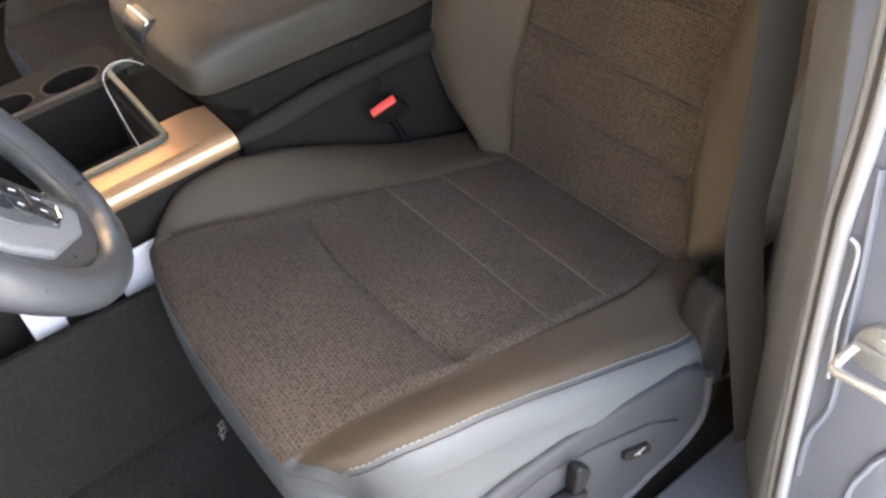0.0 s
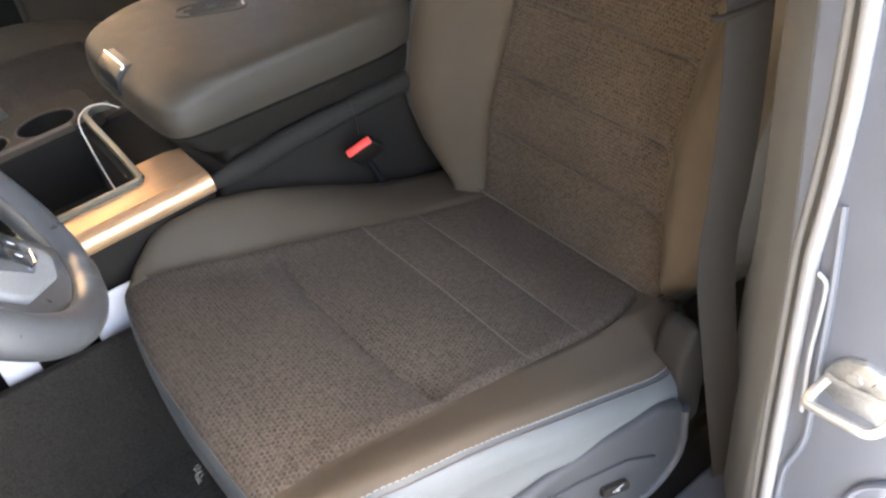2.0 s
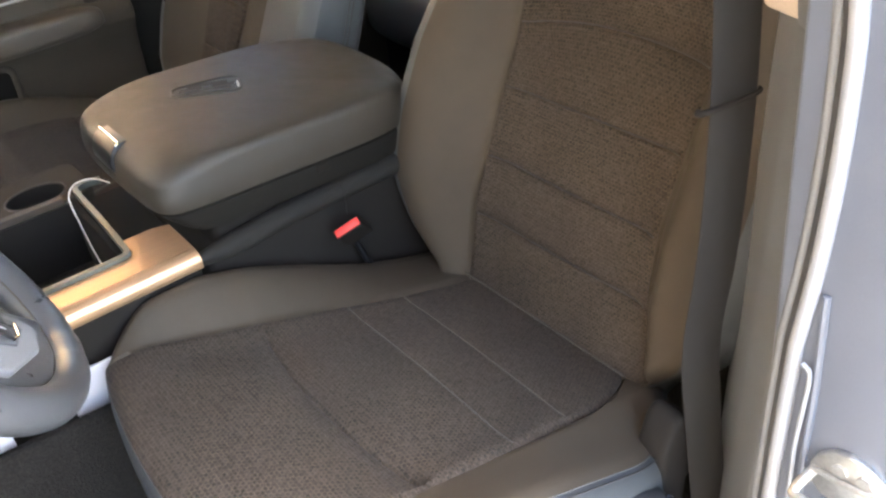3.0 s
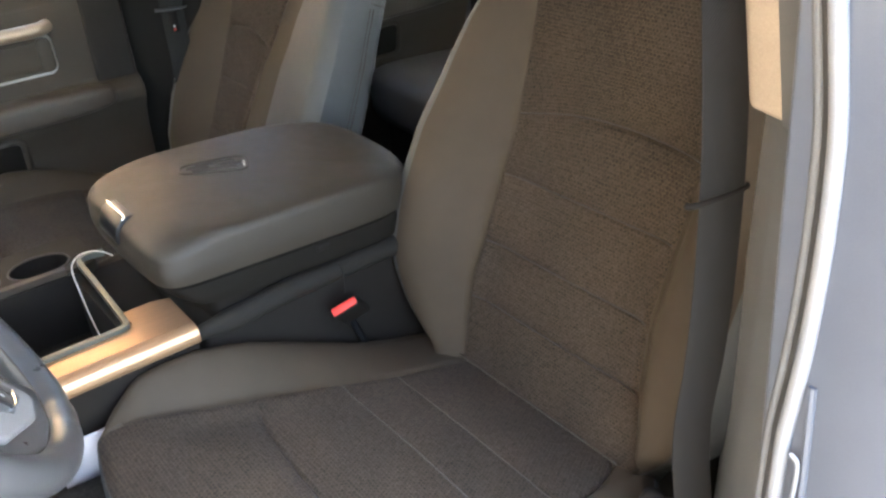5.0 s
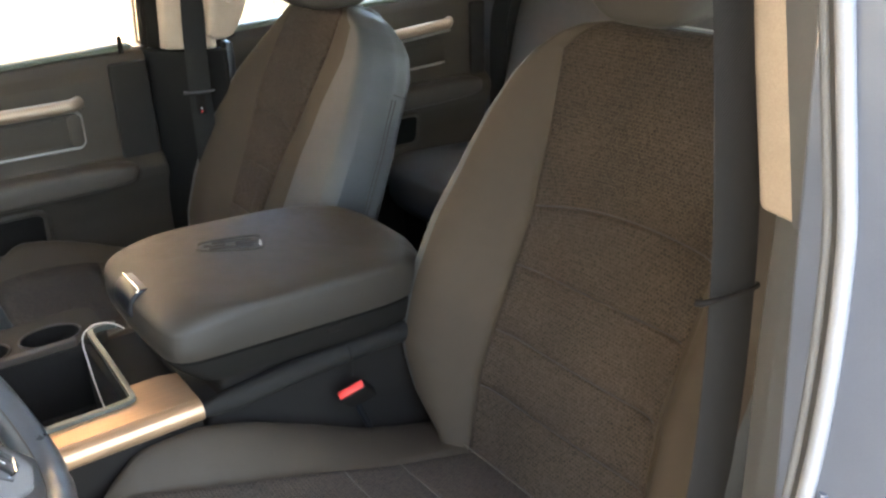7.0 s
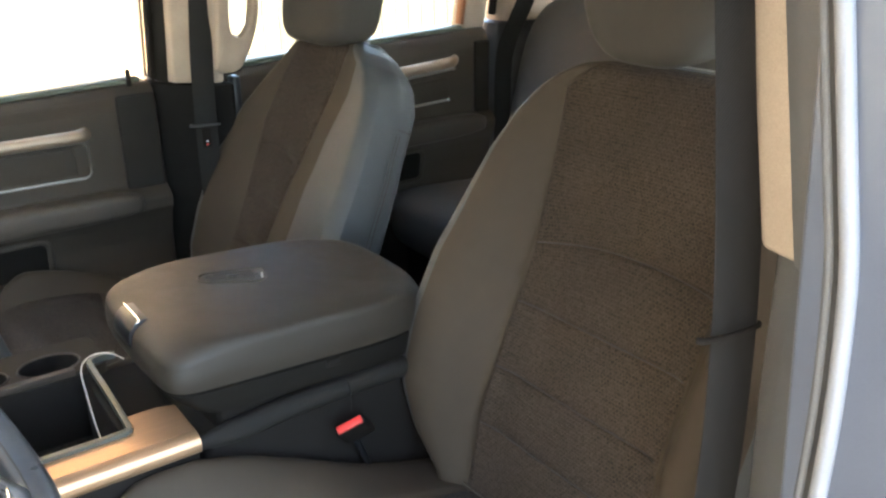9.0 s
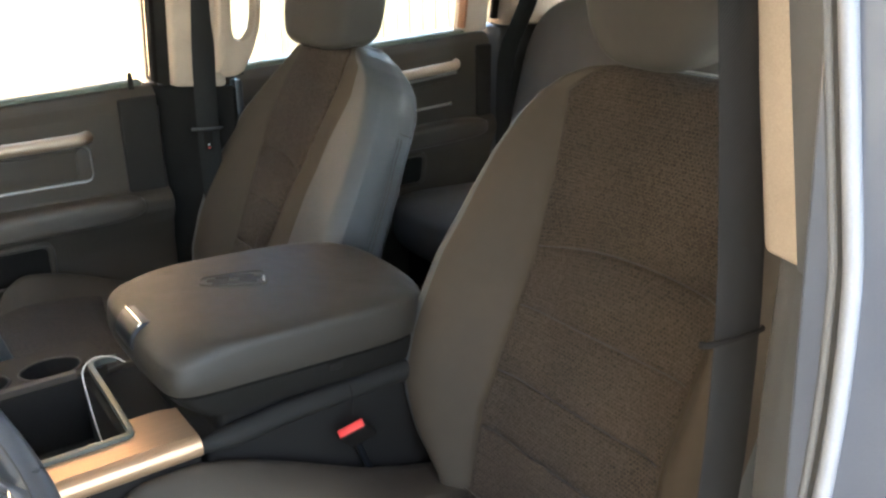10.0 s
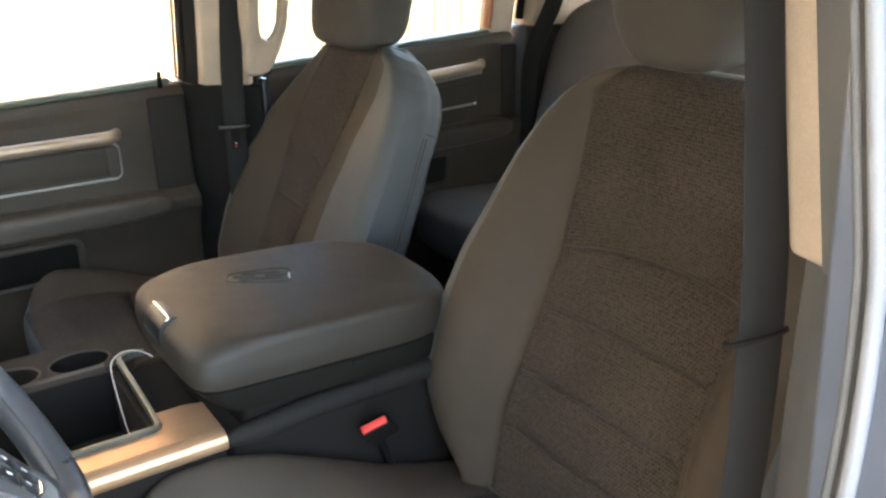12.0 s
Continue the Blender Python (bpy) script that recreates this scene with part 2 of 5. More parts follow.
def slabs(sections, closed=True):
    """Skins equal-length rings of points; caps the ends when closed."""
    V, F, n = [], [], len(sections[0])
    for s in sections:
        V.extend(s)
    for k in range(len(sections) - 1):
        for i in range(n):
            j = (i + 1) % n
            F.append((k * n + i, k * n + j, (k + 1) * n + j, (k + 1) * n + i))
    if closed:
        F.append(tuple(range(n))[::-1])
        F.append(tuple((len(sections) - 1) * n + i for i in range(n)))
    return V, F


def smooth_path(points, steps=8):
    """Catmull-Rom through the points."""
    p = [Vector(q) for q in points]
    p = [2 * p[0] - p[1]] + p + [2 * p[-1] - p[-2]]
    out = []
    for i in range(1, len(p) - 2):
        for k in range(steps):
            t = k / steps
            a, b, c, d = p[i - 1], p[i], p[i + 1], p[i + 2]
            out.append(0.5 * (2 * b + (c - a) * t + (2 * a - 5 * b + 4 * c - d) * t * t + (3 * b - a - 3 * c + d) * t ** 3))
    return out + [p[-2]]


def tube(points, radius, n=10, loop=False, squash=1.0, up=(0, 0, 1)):
    """A round or flattened bar along points; radius may be a function of the share of the way."""
    pts = [Vector(p) for p in points]
    m = len(pts)
    rings = []
    for i in range(m):
        a = pts[(i - 1) % m] if loop or i else pts[0]
        b = pts[(i + 1) % m] if loop or i < m - 1 else pts[-1]
        t = (b - a).normalized()
        side = t.cross(Vector(up))
        side = side.normalized() if side.length > 1e-4 else t.orthogonal().normalized()
        top = side.cross(t)
        r = radius(i / (m - 1)) if callable(radius) else radius
        rings.append([pts[i] + (side * math.cos(2 * math.pi * k / n) + top * squash * math.sin(2 * math.pi * k / n)) * r for k in range(n)])
    if loop:
        V, F = slabs(rings + [rings[0]], closed=False)
        return V, F
    return slabs(rings)


def blob(c, r, e=(1.0, 1.0), nu=40, nv=24, bend=None):
    """A rounded block: a superellipsoid of half-sizes r; small exponents make it squarer."""
    def po(v, k):
        return math.copysign(abs(v) ** k, v)
    V = []
    for j in range(nv + 1):
        v = -math.pi / 2 + math.pi * j / nv
        for i in range(nu):
            u = 2 * math.pi * i / nu
            p = (r[0] * po(math.cos(v), e[0]) * po(math.cos(u), e[1]), r[1] * po(math.cos(v), e[0]) * po(math.sin(u), e[1]), r[2] * po(math.sin(v), e[0]))
            if bend:
                p = bend(*p)
            V.append((p[0] + c[0], p[1] + c[1], p[2] + c[2]))
    F = [(j * nu + i, j * nu + (i + 1) % nu, (j + 1) * nu + (i + 1) % nu, (j + 1) * nu + i) for j in range(nv) for i in range(nu)]
    return V, F


def ribbon(points, across, width, thick):
    """A flat band along points; across is the direction of its width at each point."""
    rings = []
    for i, p in enumerate(points):
        a, b = Vector(points[max(i - 1, 0)]), Vector(points[min(i + 1, len(points) - 1)])
        t = (b - a).normalized()
        w = Vector(across[i] if isinstance(across, list) else across)
        w = (w - t * w.dot(t)).normalized()
        nrm = w.cross(t)
        ring = []
        for sx, sn in ((-1, 0.3), (-0.92, 1), (0.92, 1), (1, 0.3), (1, -0.3), (0.92, -1), (-0.92, -1), (-1, -0.3)):
            ring.append(Vector(p) + w * (sx * width / 2) + nrm * (sn * thick / 2))
        rings.append(ring)
    return slabs(rings)


def rounded(x0, x1, y0, y1, r, n=6):
    """Corner-rounded rectangle as a list of (a, b)."""
    out = []
    for cx, cy, a0 in ((x1 - r, y1 - r, 0), (x0 + r, y1 - r, 90), (x0 + r, y0 + r, 180), (x1 - r, y0 + r, 270)):
        for k in range(n + 1):
            a = radians(a0 + 90 * k / n)
            out.append((cx + r * math.cos(a), cy + r * math.sin(a)))
    return out


def lerp(x, xs, ys):
    return float(np.interp(x, xs, ys))


def sheet(rows, uv=None, flip=False):
    """A grid of points as a surface; rows is a list of equally long lists."""
    nu = len(rows[0])
    V = [p for r in rows for p in r]
    F = []
    for j in range(len(rows) - 1):
        for i in range(nu - 1):
            f = (j * nu + i, j * nu + i + 1, (j + 1) * nu + i + 1, (j + 1) * nu + i)
            F.append(f[::-1] if flip else f)
    if uv:
        return V, F, [q for r in uv for q in r]
    return V, F


def round_drop(d1, d2, r):
    """How far a padded top falls at the distances d1, d2 from its edges."""
    e = min(r, math.hypot(max(0.0, r - d1), max(0.0, r - d2)))
    return r - math.sqrt(max(0.0, r * r - e * e))


# ---- the cab: setting ----
GROUND_Z, SILL = -0.66, 0.745
single("ground", (lambda s: ([(-s, -s, GROUND_Z), (s, -s, GROUND_Z), (s, s, GROUND_Z), (-s, s, GROUND_Z)], [(0, 1, 2, 3)]))(900),
       CONCRETE, "grey concrete driveway in full sun, darkened to bounce less light", "ground", kind="structure")


def floor_height(x, y):
    hump = 0.09 * math.exp(-(x / 0.2) ** 4)
    return hump + 0.12 * max(0.0, (y - 0.62) / 0.4) ** 2


rows = []
for j in range(61):
    y = -1.6 + 2.7 * j / 60
    rows.append([(x, y, floor_height(x, y)) for x in np.linspace(-0.83, 0.83, 61)])
fl = sheet(rows)
bm = bmesh.new()
vs = [bm.verts.new(v) for v in fl[0]]
for f in fl[1]:
    bm.faces.new([vs[i] for i in f])
ext = bmesh.ops.extrude_face_region(bm, geom=bm.faces[:])
bmesh.ops.translate(bm, vec=(0, 0, -0.06), verts=[g for g in ext["geom"] if isinstance(g, bmesh.types.BMVert)])
single("floor", bm, CARPET, "black cut-pile carpet over the cab floor and tunnel", "floor", kind="structure")

single("ceiling", box(-0.74, 0.74, -1.62, 0.62, 1.235, 1.29, 0.012), HEADLINER, "beige cloth headliner of the cab roof", "ceiling", kind="structure")

# bulkhead and plain dashboard close the front; windscreen above
wall_front = thing("wall_front", "black moulded dashboard and bulkhead under the windscreen", "dashboard", (0, 0.98, 0), kind="structure")
part("bulkhead", box(-0.86, 0.86, 1.02, 1.10, -0.06, 0.80, 0.01), BLACK_PLASTIC, wall_front)
part("dashboard", prism([(0.66, 0.46), (0.60, 0.56), (0.61, 0.68), (0.68, 0.76), (0.85, 0.80), (1.02, 0.80), (1.02, 0.40), (0.80, 0.38)], -0.80, 0.80, "x", 0.02, 3), BLACK_PLASTIC, wall_front)
part("windscreen", prism([(1.06, 0.80), (1.07, 0.80), (0.63, 1.24), (0.62, 1.24)], -0.78, 0.78, "x"), GLASS, wall_front, "clear raked windscreen").visible_shadow = False
for sx in (-1, 1):
    part("front_pillar", tube([(sx * 0.86, 1.06, 0.76), (sx * 0.80, 0.84, 1.02), (sx * 0.75, 0.60, 1.25)], 0.04, 10), TAN_TRIM, wall_front)

# back of the cab with its window
wall_rear = thing("wall_rear", "dark trimmed back wall of the cab with a window", "wall", (0, -1.62, 0), kind="structure")
part("lower_panel", box(-0.86, 0.86, -1.68, -1.62, -0.06, 0.78, 0.008), DARK_PLASTIC, wall_rear)
part("upper_panel", box(-0.80, 0.80, -1.68, -1.62, 1.17, 1.29, 0.008), TAN_TRIM, wall_rear)
for sx in (-1, 1):
    part("corner_panel", box(sx * 0.66, sx * 0.84, -1.68, -1.62, 0.782, 1.168, 0.008), TAN_TRIM, wall_rear)
part("rear_pane", box(-0.658, 0.658, -1.655, -1.649, 0.785, 1.167, 0), GLASS, wall_rear).visible_shadow = False


def tumble(x, y, z):
    """Cab sides lean inwards above the sill, in a soft bend."""
    lean = 0.0 if z < 0.60 else (z - 0.60) ** 2 / 0.56 if z < 0.88 else z - 0.74
    return (x - math.copysign(0.19 * lean, x), y, z)


def side_frame(sx, name, label):
    """Roof rail and rocker of one side."""
    root = thing(name, label, "wall", (sx * 0.85, 0, -0.06), kind="structure")
    part("rocker", box(sx * 0.835, sx * 0.99, -1.66, 1.08, -0.16, 0.01, 0.02), PAINT, root)
    part("sill_plate", box(sx * 0.705, sx * 0.90, -1.60, 1.02, 0.014, 0.040, 0.006), SILL_GREY, root, "grey moulded door sill plate")
    part("roof_rail", box(sx * 0.68, sx * 0.87, -1.66, 0.66, 1.185, 1.30, 0.02), TAN_TRIM, root)
    part("rear_corner", prism([(sx * 0.69, -1.62), (sx * 0.70, -1.46), (sx * 0.735, -1.34), (sx * 0.765, -1.20), (sx * 0.775, -1.15), (sx * 0.80, -1.143), (sx * 0.86, -1.143), (sx * 0.86, -1.62)], 0.80, 1.26, "z", 0.008, 2, tumble), TAN_TRIM, root, "beige moulded rear roof pillar trim")
    part("rear_corner_lower", prism([(sx * 0.765, -1.62), (sx * 0.768, -1.40), (sx * 0.775, -1.20), (sx * 0.785, -1.14), (sx * 0.82, -1.128), (sx * 0.90, -1.128), (sx * 0.90, -1.62)], -0.02, 0.797, "z", 0.008, 2), DARK_PLASTIC, root)
    part("rear_seal", tube([tumble(sx * 0.815, -1.131, z) for z in np.linspace(0.82, 1.20, 12)], 0.0115, 10, up=(0, 1, 0)), BLACK_PLASTIC, root, "black rubber door seal")
    return root


side_frame(-1, "wall_left", "painted rocker and beige roof rail of the cab side")
side_frame(1, "wall_right", "painted rocker and beige roof rail of the cab side")


# ---- doors on the passenger side, and the shut rear door of the driver's side ----
def door(name, label, sx, y_rear, y_front, dy, dz, post, detail=True, rear_frame=BLACK_PLASTIC):
    """A shut cab door, handle end at dy along the truck; dz raises its sill."""
    root = thing(name, label, "door", (sx * 0.86, (y_rear + y_front) / 2, 0.0), kind="structure")
    X = lambda x: sx * x
    sill = SILL + dz
    # padded inner panel, drawn out lengthwise with its ledges
    prof = [(0.885, 0.02), (0.80, 0.02), (0.785, 0.06), (0.772, 0.28 + dz), (0.765, 0.40 + dz), (0.752, 0.445 + dz), (0.735, 0.475 + dz), (0.733, 0.50 + dz),
            (0.748, 0.516 + dz), (0.764, 0.526 + dz), (0.766, 0.60 + dz), (0.768, 0.70 + dz), (0.774, 0.728 + dz), (0.79, sill), (0.885, sill)]
    part("panel", prism([(X(a), b) for a, b in prof], y_rear, y_front, "y", 0.006, 2), DOOR_PLASTIC, root, "grey-brown moulded door panel")
    part("skin", box(X(0.888), X(0.97), y_rear, y_front, -0.10, sill - 0.005, 0.015), PAINT, root)
    part("weatherstrip", box(X(0.795), X(0.83), y_rear + 0.02, y_front - 0.02, sill + 0.001, sill + 0.012, 0.004), STRIP, root, "greenish rubber window strip")
    # window surround and pane
    for y, w, mat in ((*post, rear_frame), (y_front - 0.055, 0.055, BLACK_PLASTIC)):
        part("window_frame", prism([(X(0.80), y), (X(0.86), y), (X(0.86), y + w), (X(0.80), y + w)], sill + 0.002, 1.215, "z", 0.006, 2, tumble), mat, root)
    part("pane", prism([(X(0.826), sum(post) + 0.001), (X(0.831), sum(post) + 0.001), (X(0.831), y_front - 0.056), (X(0.826), y_front - 0.056)], sill + 0.013, 1.21, "z", 0, 1, tumble), GLASS, root, "clear side window pane").visible_shadow = False
    if not detail:
        return root
    e = dy                                          # rear end of the handle
    up = 0.016 if dz > 0 else 0.0
    f = max(e + 0.30, min(y_front - 0.10, e + 0.42))
    zh = 0.660 + dz + up
    path = [(X(0.752), e - 0.004, zh), (X(0.735), e + 0.012, zh)] + [(X(0.731), e + 0.03 + (f - e - 0.06) * k / 8, zh - 0.004 * k / 8) for k in range(9)] + [(X(0.735), f - 0.012, zh - 0.005), (X(0.752), f, zh - 0.005)]
    part("pull_handle", tube(smooth_path(path, 4), 0.0125, 12, squash=1.1), HANDLE_SATIN, root, "satin champagne pull handle")
    if dz > 0:                                      # rear doors carry two open bars
        part("bezel", tube([(X(0.764), f, 0.644 + dz), (X(0.762), e + 0.2, 0.646 + dz), (X(0.760), e - 0.012, 0.651 + dz)], 0.0040, 8), BEZEL, root, "thin bright bar under the handle")
        part("bezel", tube([(X(0.764), f, 0.566 + dz), (X(0.762), e + 0.2, 0.567 + dz), (X(0.760), e + 0.012, 0.569 + dz)], 0.0036, 8), BEZEL, root, "thin bright bar below the recess")
        part("bezel_end", blob((X(0.760), e + 0.011, 0.569 + dz), (0.006, 0.007, 0.006), (1, 1), 12, 8), CHROME, root)
    loop = [(X(0.7665), a, b) for a, b in rounded(e - 0.006, f + 0.04, 0.562 + dz, 0.640 + dz, 0.016)]
    if dz == 0:
        part("bezel", tube(loop, 0.0036, 8, loop=True, up=(1, 0, 0)), BEZEL, root, "thin bright bezel round the handle recess")
    rec = prism(rounded(e + 0.004, f + 0.03, 0.572 + dz, 0.630 + dz, 0.012), X(0.7625), X(0.769), "x", 0.002, 2)
    part("recess_plate", rec, DOOR_PLASTIC, root)
    if dz == 0:
        part("recess_end", prism(rounded(e - 0.004, e + 0.024, 0.566, 0.636, 0.012), X(0.758), X(0.768), "x", 0.004, 3), DOOR_PLASTIC, root)
    # armrest pad and pocket
    part("armrest", blob((X(0.752), e + 0.20, 0.497 + dz), (0.040, 0.30, 0.030), (0.5, 0.35)), ARMREST_VINYL, root, "padded brown vinyl armrest")
    ring = [(X(0.7625 - 0.17 * (b - 0.36 - dz)), a, b) for a, b in rounded(e + 0.105, f + 0.12, 0.360 + dz, 0.448 + dz, 0.020)]
    part("pocket_rim", tube(ring, 0.007, 8, loop=True, up=(1, 0, 0)), DOOR_PLASTIC, root)
    # no hollow here: a black plate carries the shade inside the pocket
    part("pocket", prism(rounded(e + 0.107, f + 0.118, 0.362 + dz, 0.446 + dz, 0.018), X(0.7625), X(0.774), "x", 0.002, 1, lambda x, y, z: (x - X(0.17 * (z - 0.36 - dz)), y, z)), BLACK_PLASTIC, root, "flat black plate standing in for the shaded hollow of the pocket")
    part("rear_insert", box(X(0.757), X(0.77), y_rear + 0.004, y_rear + (0.055 if dz else 0.088), 0.45 + dz, (0.715 if dz else 0.728) + dz, 0.006), INSERT, root)
    return root


front_door = door("door_1", "closed front door with grey-brown panel and satin handle", 1, -0.165, 1.0, 0.0, 0.0, (-0.190, 0.020))
part("lock_pin", tube([(0.788, -0.118, SILL - 0.004), (0.788, -0.118, SILL + 0.026), (0.788, -0.118, SILL + 0.032)], lambda k: 0.0055 if k < 0.8 else 0.0035, 10), BLACK_PLASTIC, front_door)
part("mirror_base", prism([(0.42, SILL + 0.013), (0.50, SILL + 0.013), (0.50, SILL + 0.03), (0.425, SILL + 0.024)], 0.806, 0.822, "x", 0.003), BLACK_PLASTIC, front_door)
rear_door = door("door_2", "closed rear door with grey-brown panel and satin handle", 1, -1.098, -0.297, -0.962, 0.042, (-1.098, 0.074), True, TAN_TRIM)
part("reveal_strip", prism([(0.798, -1.023), (0.826, -1.023), (0.826, -1.014), (0.798, -1.014)], SILL + 0.056, 1.21, "z", 0.002, 2, tumble), REVEAL, rear_door, "orange-brown rubber glass channel")
part("lock_pin", tube([(0.788, -0.372, SILL + 0.036), (0.788, -0.372, SILL + 0.066), (0.788, -0.372, SILL + 0.072)], lambda k: 0.0055 if k < 0.8 else 0.0035, 10), BLACK_PLASTIC, rear_door)
for ob in front_door.children:
    for v in ob.data.vertices:
        v.co.z -= 0.042 * max(0.0, v.co.y + 0.12) * min(1.0, max(0.0, (v.co.z - 0.69) / 0.04)) if v.co.z < 0.80 else 0.0
for ob in rear_door.children:                      # the waistline falls towards the front
    for v in ob.data.vertices:
        v.co.z -= 0.036 * (v.co.y + 1.0) / 0.65 * min(1.0, max(0.0, (v.co.z - 0.45) / 0.25)) if v.co.y > -1.0 else 0.0
door("door_3", "closed rear door behind the driver's seat", -1, -1.098, -0.297, -0.955, 0.042, (-1.098, 0.074), False)


# ---- pillars between the doors ----
def middle_pillar(sx, name, label, cut, trim, set_back=0.0):
    """Post between the doors; set_back moves its front edge above the trim joint."""
    root = thing(name, label, "pillar", (sx * 0.85, -0.25, 0), kind="structure")
    P = lambda *q: [(sx * a, b) for a, b in q]
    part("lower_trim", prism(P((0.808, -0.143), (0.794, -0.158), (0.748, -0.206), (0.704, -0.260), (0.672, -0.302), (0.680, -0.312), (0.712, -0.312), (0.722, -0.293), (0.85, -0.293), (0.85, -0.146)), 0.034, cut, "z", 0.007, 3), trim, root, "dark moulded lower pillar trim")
    part("upper_trim", prism(P((0.771 - set_back * 0.3, -0.190 - set_back * 0.05), (0.734, -0.200 + set_back * 0.1), (0.706, -0.238), (0.680, -0.277), (0.686, -0.290), (0.84, -0.290), (0.84, -0.190 - set_back * 0.05)), cut + 0.003, 1.235, "z", 0.006, 3, tumble), TAN_TRIM, root, "warm beige upper pillar trim")
    part("upper_edge", prism(P((0.832, -0.141 - set_back), (0.812, -0.157 - set_back * 0.45), (0.7715 - set_back * 0.3, -0.1885 - set_back * 0.05), (0.7715 - set_back * 0.3, -0.1895 - set_back * 0.05), (0.85, -0.1895 - set_back * 0.05), (0.85, -0.141 - set_back)), cut + 0.003, 1.235, "z", 0.003, 2, tumble), trim, root)
    # the seal leaves the trim edge a little above the waistline
    high = lambda z, a, b: lerp(z, (0.56, 0.84), (a, b))
    line = lambda a, b, y: [tumble(sx * (high(z, a, b) + 0.02 * max(0.0, 0.80 - z) ** 2), y, z) for z in np.linspace(0.02, 1.235, 64)]
    # dark tube put in for the shade of the gap between seal and lip
    part("seal_base", tube(line(0.821, 0.841, -0.147 - set_back), 0.0095, 8, up=(0, 1, 0)), DARK_PLASTIC, root)
    part("seal", tube(line(0.829, 0.849, -0.137 - set_back), 0.0068, 12, up=(0, 1, 0)), RUBBER, root, "shiny grey rubber door seal")
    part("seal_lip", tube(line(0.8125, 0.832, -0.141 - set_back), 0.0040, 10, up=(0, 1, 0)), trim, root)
    part("painted_post", prism(P((0.856, -0.140 - set_back), (0.90, -0.140 - set_back), (0.965, -0.142 - set_back), (0.99, -0.165 - set_back), (1.005, -0.20 - set_back), (1.005, -0.292), (0.856, -0.292)), 0.012, 1.235, "z", 0.005, 3, lambda x, y, z: tumble(x - sx * (0.016 if abs(x) < 0.87 and z < 0.7 else 0.0), y, z)), PAINT, root, "metallic painted door post")
    return root


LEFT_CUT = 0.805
left_post = middle_pillar(-1, "wall_left_pillar", "door pillar with beige upper trim, lower trim paled for lens glare", LEFT_CUT, PILLAR_GLARE)
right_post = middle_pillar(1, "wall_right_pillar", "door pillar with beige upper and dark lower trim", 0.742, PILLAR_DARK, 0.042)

# latch striker on the driver's door post: round-topped plate, wire loop, screws
sy = -0.139
plate = part("striker", prism([(-0.866, 0.425), (-0.864, 0.442), (-0.869, 0.457), (-0.880, 0.469), (-0.896, 0.475), (-0.913, 0.472), (-0.927, 0.462), (-0.934, 0.446), (-0.934, 0.428), (-0.926, 0.415), (-0.880, 0.413)], sy - 0.004, sy + 0.005, "y", 0.0018), STEEL, left_post, "worn zinc latch striker")
loop_ = [(-0.870, sy, 0.438), (-0.868, sy + 0.012, 0.434), (-0.866, sy + 0.024, 0.427), (-0.868, sy + 0.031, 0.424), (-0.876, sy + 0.032, 0.425), (-0.900, sy + 0.032, 0.428), (-0.922, sy + 0.031, 0.431), (-0.931, sy + 0.020, 0.436), (-0.932, sy, 0.446)]
part("striker_loop", tube(smooth_path(loop_, 6), 0.0048, 10), STEEL, plate, "bright wire loop of the striker")
part("striker_rib", tube(smooth_path([(-0.868, sy + 0.007, 0.441), (-0.900, sy + 0.009, 0.446), (-0.928, sy + 0.007, 0.451)], 6), 0.0032, 8), STEEL, plate)
for px, pz in ((-0.8915, 0.4545), (-0.914, 0.457)):
    part("screw", tube([(px, sy + 0.004, pz), (px, sy + 0.008, pz)], 0.0075, 6), STEEL, plate)
# weld flange and pressed edges in the painted post
part("weld_flange", tube(smooth_path([(-0.840, -0.133, 0.548), (-0.8485, -0.133, 0.539), (-0.849, -0.133, 0.501), (-0.8485, -0.133, 0.456), (-0.8505, -0.133, 0.418), (-0.853, -0.133, 0.377)], 6), 0.0022, 8, up=(0, 1, 0)), RUBBER, left_post, "bright bent edge of the seal flange")
part("pressed_edge", tube(smooth_path([(-0.846, -0.139, 0.62), (-0.8534, -0.138, 0.521), (-0.856, -0.138, 0.458), (-0.859, -0.138, 0.396), (-0.860, -0.139, 0.330), (-0.848, -0.139, 0.272), (-0.848, -0.139, 0.20)], 6), 0.0036, 8, up=(0, 1, 0)), PAINT, left_post)
part("pressed_edge", tube(smooth_path([(-0.975, -0.141, 0.372), (-0.9257, -0.139, 0.324), (-0.909, -0.139, 0.272), (-0.903, -0.139, 0.241), (-0.902, -0.139, 0.19), (-0.903, -0.139, 0.05)], 6), 0.0040, 8, up=(0, 1, 0)), PAINT, left_post)

# grab handle on the far pillar
grab = thing("grab_handle", "beige moulded grab handle on the door pillar", "grab handle", (0.72, -0.33, 0.78))
outer = [(-0.266, 0.776), (-0.280, 0.766), (-0.316, 0.768), (-0.334, 0.792), (-0.352, 0.838), (-0.3615, 0.885), (-0.363, 0.98), (-0.358, 1.07), (-0.342, 1.12), (-0.312, 1.145), (-0.280, 1.14), (-0.268, 1.11), (-0.2665, 0.98), (-0.266, 0.86)]
inner = [(-0.298, 0.868), (-0.303, 0.852), (-0.312, 0.845), (-0.322, 0.844), (-0.334, 0.856), (-0.3425, 0.882), (-0.344, 0.98), (-0.339, 1.06), (-0.328, 1.092), (-0.312, 1.10), (-0.303, 1.096), (-0.298, 1.08), (-0.296, 0.98), (-0.296, 0.90)]
turn_ = lambda loop: smooth_path([(0, y, z) for y, z in loop + loop[:1]], 5)[:-1]
rings = []
